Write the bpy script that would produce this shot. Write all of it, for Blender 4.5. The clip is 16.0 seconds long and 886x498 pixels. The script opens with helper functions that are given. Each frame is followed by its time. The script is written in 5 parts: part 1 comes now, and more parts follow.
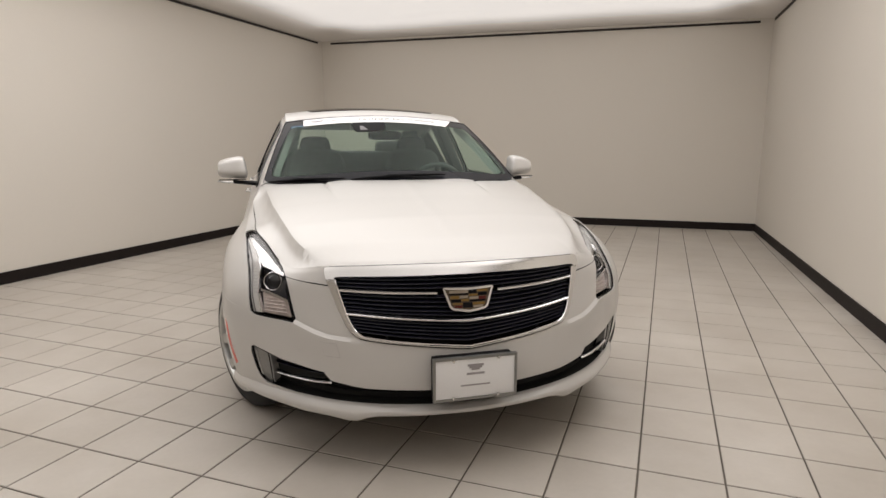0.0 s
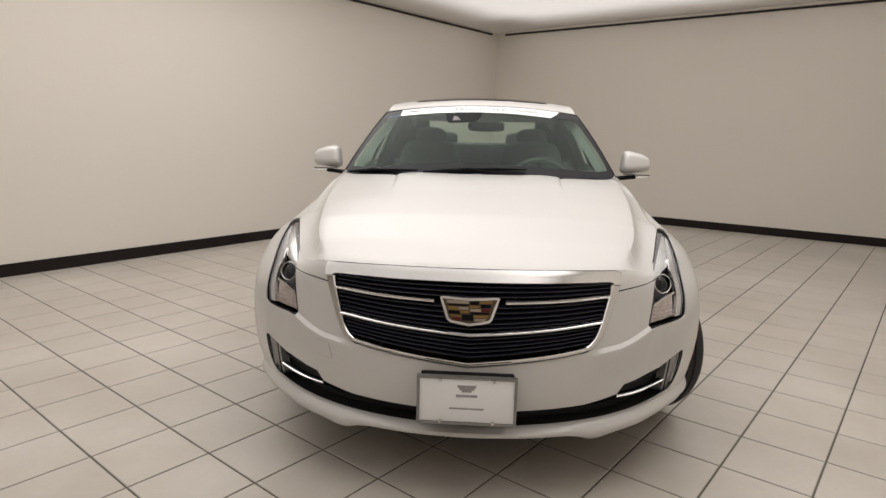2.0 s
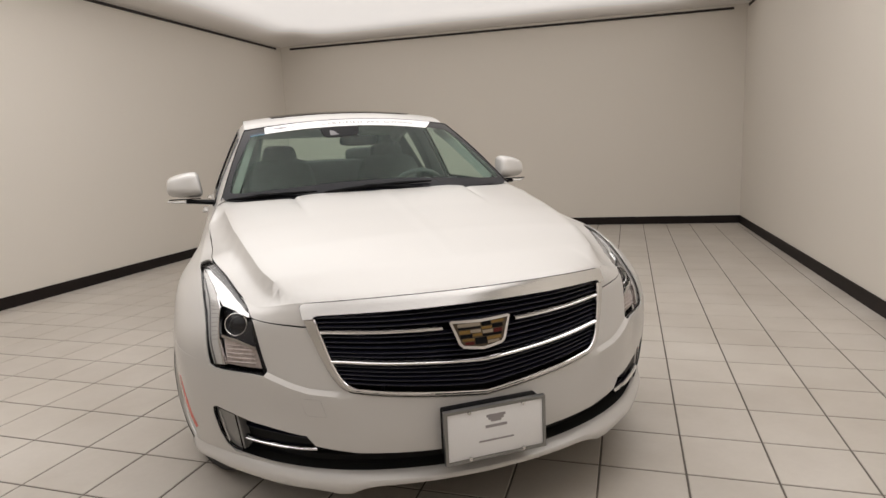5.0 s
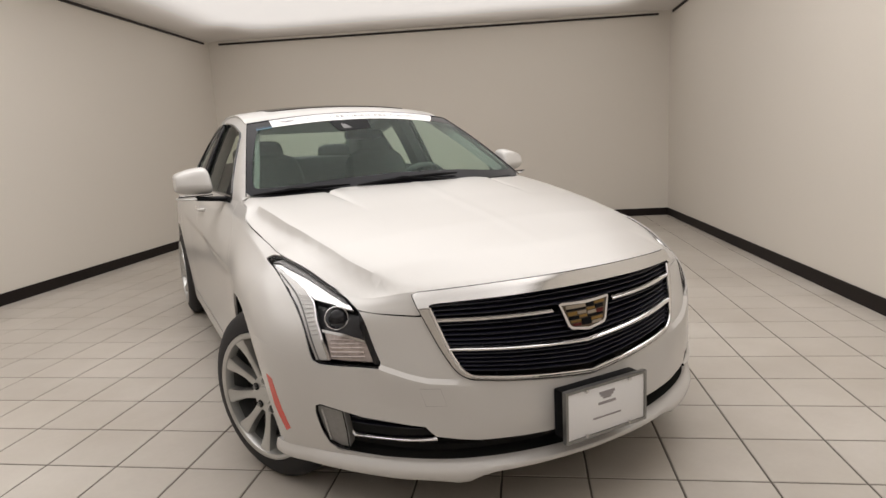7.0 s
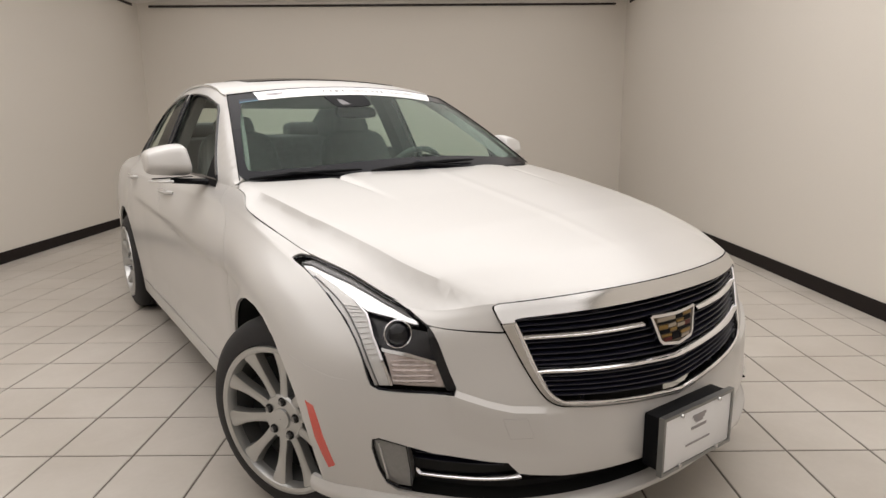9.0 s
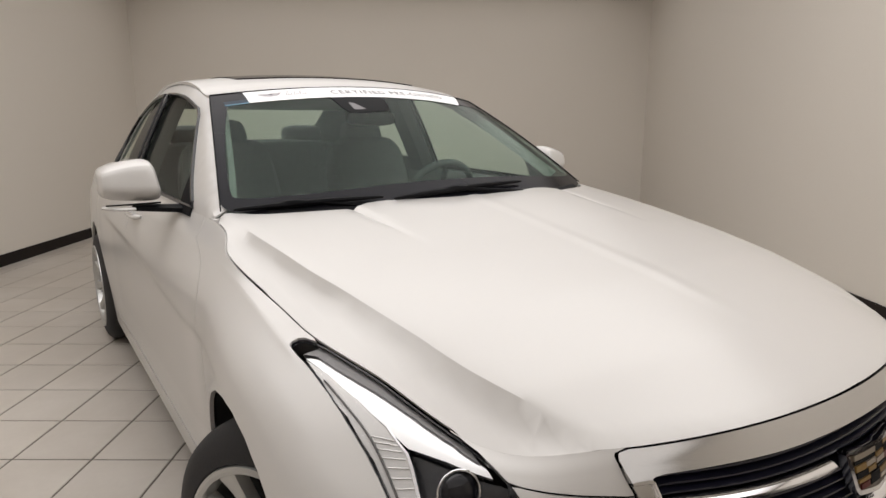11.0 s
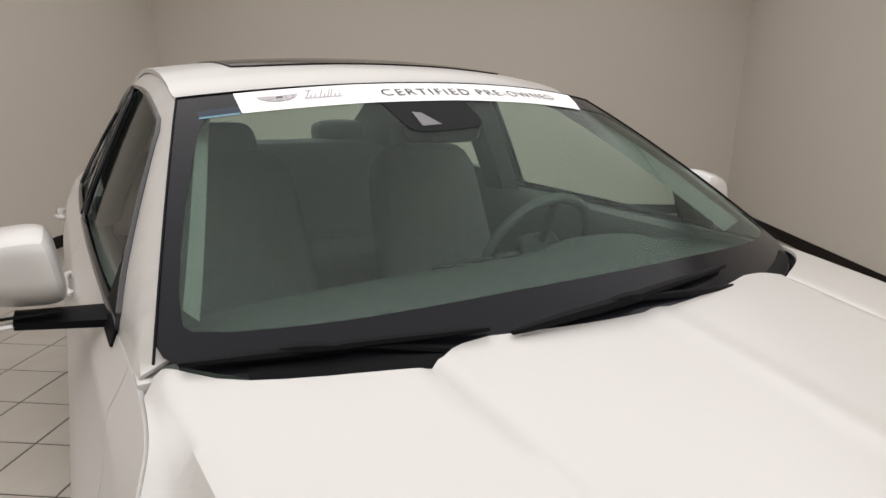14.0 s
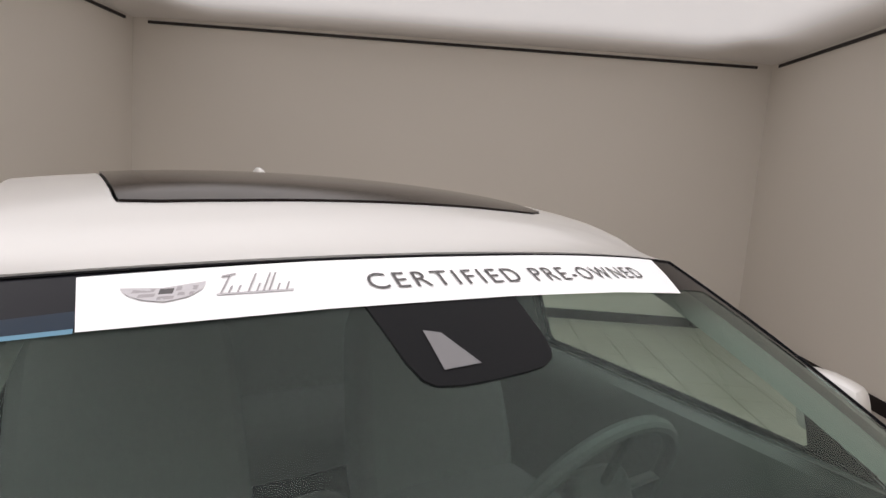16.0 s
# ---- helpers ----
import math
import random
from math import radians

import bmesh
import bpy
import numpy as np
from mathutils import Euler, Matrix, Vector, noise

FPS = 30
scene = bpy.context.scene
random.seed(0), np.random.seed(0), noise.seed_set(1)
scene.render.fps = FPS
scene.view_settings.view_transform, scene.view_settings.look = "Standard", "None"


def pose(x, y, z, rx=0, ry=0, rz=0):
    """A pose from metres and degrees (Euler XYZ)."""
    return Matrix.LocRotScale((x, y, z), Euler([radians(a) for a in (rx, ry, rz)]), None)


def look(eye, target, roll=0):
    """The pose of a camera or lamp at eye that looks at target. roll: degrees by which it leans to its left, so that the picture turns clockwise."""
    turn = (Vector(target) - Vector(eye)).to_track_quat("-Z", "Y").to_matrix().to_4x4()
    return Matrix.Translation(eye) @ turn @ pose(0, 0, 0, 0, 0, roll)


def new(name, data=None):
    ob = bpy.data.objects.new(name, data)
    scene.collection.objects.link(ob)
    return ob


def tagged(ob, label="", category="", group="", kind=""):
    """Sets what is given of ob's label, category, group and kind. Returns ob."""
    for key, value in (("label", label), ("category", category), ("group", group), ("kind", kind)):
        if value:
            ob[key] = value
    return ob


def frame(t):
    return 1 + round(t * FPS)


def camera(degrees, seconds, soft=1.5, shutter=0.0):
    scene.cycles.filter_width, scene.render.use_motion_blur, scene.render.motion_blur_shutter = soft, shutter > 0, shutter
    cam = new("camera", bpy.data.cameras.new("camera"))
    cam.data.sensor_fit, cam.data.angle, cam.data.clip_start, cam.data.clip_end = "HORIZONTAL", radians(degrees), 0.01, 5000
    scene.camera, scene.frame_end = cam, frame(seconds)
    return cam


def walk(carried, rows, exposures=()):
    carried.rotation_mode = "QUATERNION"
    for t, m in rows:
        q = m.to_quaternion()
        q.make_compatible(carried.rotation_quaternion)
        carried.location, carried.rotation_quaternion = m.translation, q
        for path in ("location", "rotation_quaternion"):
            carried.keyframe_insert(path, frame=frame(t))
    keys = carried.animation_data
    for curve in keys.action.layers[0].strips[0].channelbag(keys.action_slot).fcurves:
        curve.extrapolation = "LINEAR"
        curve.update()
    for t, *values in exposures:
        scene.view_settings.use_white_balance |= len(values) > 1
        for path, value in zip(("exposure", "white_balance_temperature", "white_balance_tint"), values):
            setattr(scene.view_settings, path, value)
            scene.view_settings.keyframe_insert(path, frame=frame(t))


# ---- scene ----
cam = camera(72.5, 16.0)
PATH = [
    (0, (-0.669, -1.987, 1.201), (-0.145, -0.089, 0.853), 0.08),
    (0.5, (-0.511, -1.950, 1.211), (-0.097, -0.029, 0.844), -0.81),
    (1, (-0.334, -1.861, 1.225), (-0.088, 0.090, 0.865), -0.22),
    (1.5, (-0.148, -1.851, 1.209), (-0.134, 0.118, 0.859), 0.26),
    (2, (0.034, -1.818, 1.195), (-0.095, 0.143, 0.821), 1.13),
    (2.5, (0.043, -1.791, 1.164), (-0.074, 0.165, 0.762), 0.72),
    (3, (-0.119, -1.809, 1.175), (-0.086, 0.146, 0.754), 0.15),
    (3.5, (-0.284, -1.778, 1.193), (-0.077, 0.174, 0.811), 0.68),
    (4, (-0.395, -1.702, 1.184), (-0.039, 0.233, 0.825), 0.51),
    (6.5, (-1.068, -1.368, 1.189), (-0.199, 0.406, 0.877), -4.98),
    (7, (-1.210, -1.318, 1.168), (-0.301, 0.431, 0.825), -3.01),
    (7.5, (-1.370, -1.238, 1.166), (-0.427, 0.484, 0.785), -1.51),
    (8, (-1.425, -1.133, 1.171), (-0.415, 0.551, 0.788), -1.10),
    (10.5, (-1.284, -0.411, 1.202), (-0.108, 1.149, 0.773), -0.25),
    (11, (-1.192, -0.284, 1.227), (-0.068, 1.319, 0.817), -0.12),
    (11.5, (-1.152, -0.097, 1.218), (-0.032, 1.510, 0.814), -0.76),
    (12, (-1.121, 0.049, 1.227), (-0.006, 1.638, 0.746), -1.18),
    (12.5, (-0.966, 0.173, 1.239), (0.061, 1.786, 0.654), -0.87),
    (13, (-0.872, 0.317, 1.275), (0.121, 1.946, 0.675), -0.05),
    (13.5, (-0.848, 0.485, 1.302), (0.168, 2.118, 0.754), -1.18),
    (14, (-0.792, 0.626, 1.339), (0.218, 2.279, 0.841), 0.56),
    (14.5, (-0.705, 0.766, 1.429), (0.275, 2.449, 0.974), 4.09),
    (15, (-0.639, 0.939, 1.469), (0.318, 2.676, 1.204), 2.57),
    (15.5, (-0.569, 1.099, 1.504), (0.410, 2.829, 1.290), 2.95),
    (16, (-0.500, 1.239, 1.480), (0.574, 2.906, 1.224), 4.28),
]
walk(cam, [(t, look(eye, target, roll)) for t, eye, target, roll in PATH],
     [(0, -0.10, 6500, 10), (4, -0.10, 6490, 10), (8, -0.02, 6480, 10), (10.5, 0.02, 6420, 10), (11, -0.18, 6400, 10), (11.5, -0.24, 6380, 10), (13, -0.24, 6380, 10), (14, -0.26, 6350, 10), (14.6, 0.09, 6250, 11), (15, 0.11, 6200, 13), (15.5, -0.14, 6250, 13), (16, -0.34, 6300, 13)])

# ---------------------------------------------------------------- light
world = bpy.data.worlds.new("world")
scene.world = world
world.use_nodes = True
world.node_tree.nodes["Background"].inputs[0].default_value = (0.9, 0.85, 0.8, 1)
world.node_tree.nodes["Background"].inputs[1].default_value = 0.02
scene.view_settings.exposure = 0.0
GLOW, GLOW_MID = 0.62, 1.66    # strength of the luminous ceiling cloth, and what its middle over the car has more

# ---------------------------------------------------------------- helpers of this scene
from mathutils.geometry import delaunay_2d_cdt


def tree(name):
    m = bpy.data.materials.new(name)
    m.use_nodes = True
    nt = m.node_tree
    return m, nt, nt.nodes["Principled BSDF"]


def node(nt, kind, **values):
    n = nt.nodes.new(kind)
    for key, value in values.items():
        n.inputs[key.replace("_", " ")].default_value = value
    return n


def material(name, color, rough=0.5, metal=0.0, coat=0.0, grain=0.0, scale=60.0, bump=0.0, blotch=0.0, blotch_scale=3.0, spec=0.5, coat_rough=0.04):
    """A surface with variation at two scales: fine grain and wide blotches, in colour, roughness and relief."""
    m, nt, b = tree(name)
    b.inputs["Roughness"].default_value = rough
    b.inputs["Metallic"].default_value = metal
    b.inputs["Coat Weight"].default_value = coat
    b.inputs["Coat Roughness"].default_value = coat_rough
    b.inputs["Specular IOR Level"].default_value = spec
    co = nt.nodes.new("ShaderNodeTexCoord")
    fine, wide = node(nt, "ShaderNodeTexNoise", Scale=scale, Detail=4.0), node(nt, "ShaderNodeTexNoise", Scale=blotch_scale, Detail=3.0)
    for n in (fine, wide):
        nt.links.new(co.outputs["Object"], n.inputs["Vector"])
    value = node(nt, "ShaderNodeMath")
    value.operation = "MULTIPLY_ADD"
    value.inputs[1].default_value, value.inputs[2].default_value = grain, 1.0 - grain / 2 - blotch / 2
    value2 = node(nt, "ShaderNodeMath")
    value2.operation = "MULTIPLY_ADD"
    value2.inputs[1].default_value = blotch
    nt.links.new(fine.outputs["Fac"], value.inputs[0])
    nt.links.new(wide.outputs["Fac"], value2.inputs[0])
    nt.links.new(value.outputs[0], value2.inputs[2])
    mul = nt.nodes.new("ShaderNodeVectorMath")
    mul.operation = "SCALE"
    mul.inputs[0].default_value = color
    nt.links.new(value2.outputs[0], mul.inputs["Scale"])
    nt.links.new(mul.outputs["Vector"], b.inputs["Base Color"])
    if bump:
        bp = node(nt, "ShaderNodeBump", Strength=bump, Distance=0.002)
        nt.links.new(fine.outputs["Fac"], bp.inputs["Height"])
        nt.links.new(bp.outputs["Normal"], b.inputs["Normal"])
    return m


def part(name, bm, mat, parent=None, label="", smooth=True, sharp=35.0):
    """Links a bmesh (or a mesh) as one object under a thing or a part."""
    me = bm
    if isinstance(bm, bmesh.types.BMesh):
        if parent is not None and parent.name != "floor" and any(e.is_boundary for e in bm.edges):
            # open shells of the car face away from its middle
            bm.normal_update()
            if sum(f.normal.dot(f.calc_center_median() - Vector((0, 2.3, 0.55))) * f.calc_area() for f in bm.faces) < 0:
                bmesh.ops.reverse_faces(bm, faces=bm.faces)
        if smooth:
            for e in bm.edges:
                if len(e.link_faces) == 2 and e.calc_face_angle(0.0) > radians(sharp):
                    e.smooth = False
            for f in bm.faces:
                f.smooth = True
        me = bpy.data.meshes.new(name)
        bm.to_mesh(me)
        bm.free()
    if mat:
        me.materials.clear()
        me.materials.append(mat)
    ob = new(name, me)
    ob.parent = parent
    if label:
        ob["label"] = label
    return ob


def empty(name, label, category, group="", kind="", place=(0, 0, 0)):
    ob = new(name)
    ob.location = place
    return tagged(ob, label, category, group, kind)


def box(bm, x0, x1, y0, y1, z0, z1, bevel=0.0, seg=2):
    vs = bmesh.ops.create_cube(bm, size=1.0)["verts"]
    bmesh.ops.scale(bm, vec=(x1 - x0, y1 - y0, z1 - z0), verts=vs)
    bmesh.ops.translate(bm, vec=((x0 + x1) / 2, (y0 + y1) / 2, (z0 + z1) / 2), verts=vs)
    if bevel:
        es = list({e for v in vs for e in v.link_edges})
        bmesh.ops.bevel(bm, geom=es, offset=bevel, segments=seg, affect="EDGES", profile=0.5)
    return bm


def solid_box(x0, x1, y0, y1, z0, z1, bevel=0.0, seg=2):
    return box(bmesh.new(), x0, x1, y0, y1, z0, z1, bevel, seg)


def curve_at(points, u):
    """Catmull-Rom through points (rows), at u in point numbers; u may be an array."""
    p = np.asarray(points, float)
    u = np.clip(np.asarray(u, float), 0, len(p) - 1 - 1e-9)
    i = u.astype(int)
    f = (u - i)[..., None]
    n = len(p) - 1
    a, b, c, d = p[np.clip(i - 1, 0, n)], p[i], p[np.clip(i + 1, 0, n)], p[np.clip(i + 2, 0, n)]
    a = np.where((i == 0)[..., None], 2 * b - c, a)
    d = np.where((i == n - 1)[..., None], 2 * c - b, d)
    return 0.5 * (2 * b + (c - a) * f + (2 * a - 5 * b + 4 * c - d) * f**2 + (3 * b - a - 3 * c + d) * f**3)


def inside(poly, pts):
    poly, pts = np.asarray(poly), np.asarray(pts)
    x, y = pts[:, 0], pts[:, 1]
    out = np.zeros(len(pts), bool)
    for (x0, y0), (x1, y1) in zip(poly, np.roll(poly, -1, 0)):
        cross = (y0 > y) != (y1 > y)
        with np.errstate(divide="ignore", invalid="ignore"):
            out ^= cross & (x < (x1 - x0) * (y - y0) / (y1 - y0) + x0)
    return out


def dense(poly, step):
    """The polygon with its sides cut to at most step."""
    out = []
    for a, b in zip(np.asarray(poly, float), np.roll(np.asarray(poly, float), -1, 0)):
        n = max(1, int(np.ceil(np.linalg.norm((b - a) / step))))
        out += [a + (b - a) * k / n for k in range(n)]
    return np.array(out)


def rounded(poly, rounds=2):
    """Chaikin rounding of a closed outline."""
    p = np.asarray(poly, float)
    for _ in range(rounds):
        q = np.roll(p, -1, 0)
        p = np.stack([0.75 * p + 0.25 * q, 0.25 * p + 0.75 * q], 1).reshape(-1, 2)
    return p


def face_out(bm):
    """Turns the faces of an open shell of the car away from its middle."""
    bm.normal_update()
    if sum(f.normal.dot(f.calc_center_median() - Vector((0, 2.3, 0.55))) * f.calc_area() for f in bm.faces) < 0:
        bmesh.ops.reverse_faces(bm, faces=bm.faces)
        bm.normal_update()


def sheet(poly, holes, lift, step, depth=0.0, flip=False, mirror=False):
    """A panel: the region of a plane inside poly and outside the holes, triangulated on a fine lattice and lifted
    onto a surface. depth: its edges turn inwards by so much, as pressed sheet does."""
    step = np.asarray(step, float) * np.ones(2)
    loops = [dense(poly, step)] + [dense(h, step) for h in holes]
    lo, hi = loops[0].min(0), loops[0].max(0)
    nx, ny = (max(2, int(np.ceil(v))) for v in (hi - lo) / step)
    gx, gy = np.meshgrid(np.linspace(lo[0], hi[0], nx + 1), np.linspace(lo[1], hi[1], ny + 1))
    gx = gx + (np.arange(ny + 1) % 2)[:, None] * 0.25 * step[0]
    pts = np.stack([gx.ravel(), gy.ravel()], -1)
    ok = inside(loops[0], pts)
    for h in loops[1:]:
        ok &= ~inside(h, pts)
    ring = np.concatenate(loops)
    pts = pts[ok]
    if len(pts):
        near = np.full(len(pts), 9e9)
        for k in range(0, len(ring), 200):
            near = np.minimum(near, (((pts[:, None] - ring[None, k:k + 200]) / step) ** 2).sum(-1).min(1))
        pts = pts[near > 0.2]
    edges, n = [], 0
    for l in loops:
        edges += [(n + k, n + (k + 1) % len(l)) for k in range(len(l))]
        n += len(l)
    verts = np.concatenate([ring, pts]) / step
    v, _, f, *_ = delaunay_2d_cdt([Vector(p) for p in verts], edges, [], 0, 1e-6)
    v = np.array([tuple(p) for p in v]) * step
    f = np.array([(t[0], t[k], t[k + 1]) for t in f for k in range(1, len(t) - 1)])
    mid = v[f].mean(1)
    keep = inside(loops[0], mid)
    for h in loops[1:]:
        keep &= ~inside(h, mid)
    f = f[keep]
    place = np.asarray(lift(v[:, 0], v[:, 1]), float)
    bm = bmesh.new()
    bv = [bm.verts.new(p) for p in place]
    for t in f:
        try:
            bm.faces.new([bv[k] for k in (t[::-1] if flip else t)])
        except ValueError:
            pass
    bmesh.ops.delete(bm, geom=[q for q in bm.verts if not q.link_faces], context="VERTS")
    if depth:
        face_out(bm)
        rim = [e for e in bm.edges if e.is_boundary]
        way = {q: -q.normal.copy() for e in rim for q in e.verts}
        made = bmesh.ops.extrude_edge_only(bm, edges=rim)["geom"]
        olds = {tuple(round(c, 6) for c in q.co): w for q, w in way.items()}
        for q in made:
            if isinstance(q, bmesh.types.BMVert):
                w = olds.get(tuple(round(c, 6) for c in q.co))
                if w:
                    q.co += w * depth
    if mirror:
        mirrored(bm)
    return bm


def mirrored(bm):
    """Adds the mirror image across x = 0."""
    old = list(bm.faces)
    made = {v: bm.verts.new((-v.co.x, v.co.y, v.co.z)) for v in list(bm.verts)}
    for f in old:
        g = bm.faces.new([made[v] for v in reversed(f.verts)])
        g.smooth = f.smooth
    bmesh.ops.remove_doubles(bm, verts=bm.verts, dist=0.0004)
    return bm


def flipped_copy(me, name):
    """The mesh mirrored across x = 0, as a mesh of its own."""
    bm = bmesh.new()
    bm.from_mesh(me)
    for v in bm.verts:
        v.co.x = -v.co.x
    bmesh.ops.reverse_faces(bm, faces=bm.faces)
    out = bpy.data.meshes.new(name)
    bm.to_mesh(out)
    bm.free()
    for m in me.materials:
        out.materials.append(m)
    return out


def other_side(ob):
    """The same part on the other side of the car."""
    o = new(ob.name.split(".")[0], flipped_copy(ob.data, ob.data.name))
    o.parent = ob.parent
    if "label" in ob:
        o["label"] = ob["label"]
    return o


def tube(points, radius, bm=None, ring=8, closed=False, flat=1.0):
    """A round bar along a line of points."""
    bm = bm or bmesh.new()
    p = [Vector(q) for q in points]
    rows = []
    for k, q in enumerate(p):
        a, b = p[k - 1 if (k or closed) else 0], p[(k + 1) % len(p) if closed else min(k + 1, len(p) - 1)]
        way = (b - a).normalized()
        side = way.cross(Vector((0, 0, 1)))
        side = side.normalized() if side.length > 1e-3 else Vector((1, 0, 0))
        up = side.cross(way)
        r = radius[k] if isinstance(radius, (list, tuple, np.ndarray)) else radius
        rows.append([bm.verts.new(q + side * math.cos(t) * r + up * math.sin(t) * r * flat) for t in np.linspace(0, 2 * math.pi, ring, endpoint=False)])
    pairs = list(zip(rows, rows[1:])) + ([(rows[-1], rows[0])] if closed else [])
    for a, b in pairs:
        for k in range(ring):
            bm.faces.new((a[k], a[(k + 1) % ring], b[(k + 1) % ring], b[k]))
    if not closed:
        bm.faces.new(rows[0][::-1])
        bm.faces.new(rows[-1])
    bmesh.ops.recalc_face_normals(bm, faces=bm.faces)
    return bm


def band(rows, bm=None, close_u=False, close_v=False):
    """A surface through rows of points."""
    bm = bm or bmesh.new()
    vs = [[bm.verts.new(p) for p in r] for r in rows]
    nu, nv = len(vs), len(vs[0])
    for i in range(nu if close_u else nu - 1):
        for j in range(nv if close_v else nv - 1):
            bm.faces.new((vs[i][j], vs[i][(j + 1) % nv], vs[(i + 1) % nu][(j + 1) % nv], vs[(i + 1) % nu][j]))
    return bm


# ---------------------------------------------------------------- materials
PAINT = material("pearl_white_paint", (0.545, 0.53, 0.513), 0.36, 0.0, 0.9, 0.03, 900.0, 0.0, 0.02, 2.0, coat_rough=0.20)
CHROME = material("chrome", (0.80, 0.80, 0.82), 0.07, 1.0, 0.0, 0.04, 200.0)
SATIN = material("satin_chrome", (0.64, 0.636, 0.632), 0.14, 1.0, 0.0, 0.05, 300.0)
BLACK = material("black_plastic", (0.005, 0.005, 0.006), 0.6, 0.0, 0.0, 0.3, 300.0, 0.0, spec=0.1)
GLOSS = material("gloss_black", (0.008, 0.008, 0.011), 0.12, 0.0, 0.0, 0.1, 200.0)
GRILLE = material("grille_black", (0.010, 0.010, 0.020), 0.3, 0.0, 0.0, 0.2, 200.0)
RUBBER = material("tyre_rubber", (0.012, 0.011, 0.012), 0.75, 0.0, 0.0, 0.4, 150.0, 0.3)
ALLOY = material("silver_alloy", (0.50, 0.50, 0.49), 0.3, 0.85, 0.3, 0.06, 400.0)
FRIT = material("windscreen_black_border", (0.010, 0.010, 0.013), 0.15, 0.0, 0.0, 0.05, 100.0, spec=0.09)
CLOTH = material("dark_leather", (0.122, 0.125, 0.121), 0.55, 0.0, 0.0, 0.15, 60.0, 0.0)
TRIM = material("dashboard_vinyl", (0.058, 0.060, 0.058), 0.6, 0.0, 0.0, 0.15, 60.0, 0.0)
CABIN = material("grey_leather", (0.128, 0.131, 0.127), 0.55, 0.0, 0.0, 0.15, 60.0)
LINER = material("grey_headliner", (0.30, 0.30, 0.28), 0.9, 0.0, 0.0, 0.08, 60.0)
UNDER = material("underbody", (0.010, 0.010, 0.010), 0.9, 0.0, 0.0, 0.4, 30.0)
AMBER = material("amber_reflector", (0.62, 0.075, 0.05), 0.2, 0.0, 0.5, 0.2, 400.0)
WHITE = material("white_card", (0.82, 0.82, 0.83), 0.45, 0.0, 0.0, 0.03, 100.0)
CHARCOAL = material("charcoal_ink", (0.085, 0.08, 0.082), 0.5, 0.0, 0.0, 0.2, 300.0, spec=0.2)
PALEINK = material("pale_grey_ink", (0.46, 0.44, 0.46), 0.5, 0.0, 0.0, 0.2, 300.0)
GREYINK = material("grey_ink", (0.30, 0.28, 0.29), 0.5, 0.0, 0.0, 0.2, 300.0)
GOLD = material("gold_enamel", (0.24, 0.15, 0.05), 0.35, 0.3, 0.0, 0.1, 300.0, spec=0.2)
REDEN = material("red_enamel", (0.09, 0.015, 0.012), 0.35, 0.0, 0.0, 0.1, 300.0, spec=0.2)
# darker copy of the silver alloy: the barrel's shade is in its colour
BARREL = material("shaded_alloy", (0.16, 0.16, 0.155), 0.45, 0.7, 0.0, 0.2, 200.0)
STEEL = material("brake_steel", (0.25, 0.25, 0.25), 0.35, 0.9, 0.0, 0.2, 100.0)
WALL = material("wall_paint", (0.700, 0.655, 0.592), 0.75, 0.0, 0.0, 0.05, 140.0, 0.12, 0.05, 0.6)
SKIRT = material("dark_brown_base", (0.013, 0.009, 0.008), 0.6, 0.0, 0.0, 0.3, 40.0, 0.1, spec=0.2)
GROUT = material("dark_grout", (0.11, 0.095, 0.08), 0.9, 0.0, 0.0, 0.4, 200.0, 0.3)
SLOT = material("dark_slot", (0.02, 0.015, 0.013), 0.7, 0.0, 0.0, 0.2, 100.0)


def glass(name, tint, clear, rough=0.0, haze=0.0):
    """A thin pane: clear, tinted, and mirroring by its angle."""
    m, nt, b = tree(name)
    nt.nodes.remove(b)
    out = nt.nodes["Material Output"]
    see, mir, mix = nt.nodes.new("ShaderNodeBsdfTransparent"), node(nt, "ShaderNodeBsdfGlossy", Roughness=rough), nt.nodes.new("ShaderNodeMixShader")
    see.inputs["Color"].default_value = (*tint, 1)
    face = node(nt, "ShaderNodeLayerWeight", Blend=0.5)
    grow, least = nt.nodes.new("ShaderNodeMath"), nt.nodes.new("ShaderNodeMath")
    grow.operation, grow.inputs[1].default_value = "POWER", 8.0
    nt.links.new(face.outputs["Facing"], grow.inputs[0])
    least.operation, least.inputs[1].default_value, least.inputs[2].default_value = "MULTIPLY_ADD", 0.9, clear
    nt.links.new(grow.outputs[0], least.inputs[0])
    nt.links.new(least.outputs[0], mix.inputs[0])
    nt.links.new(see.outputs[0], mix.inputs[1])
    nt.links.new(mir.outputs[0], mix.inputs[2])
    last = mix
    if haze:
        # a faint pale veil in place of the ceiling's hazy reflection on the pane
        veil, last = node(nt, "ShaderNodeBsdfDiffuse", Roughness=0.5), node(nt, "ShaderNodeMixShader", Fac=haze)
        veil.inputs["Color"].default_value = (0.78, 0.86, 0.82, 1)
        nt.links.new(mix.outputs[0], last.inputs[1])
        nt.links.new(veil.outputs[0], last.inputs[2])
    nt.links.new(last.outputs[0], out.inputs["Surface"])
    return m


PANE = glass("tinted_windscreen", (0.81, 0.89, 0.855), 0.008, 0.03, 0.015)
SIDE_PANE = glass("tinted_side_glass", (0.87, 0.94, 0.89), 0.0, 0.03)
LENS = glass("clear_lamp_cover", (0.93, 0.93, 0.93), 0.004, 0.05)


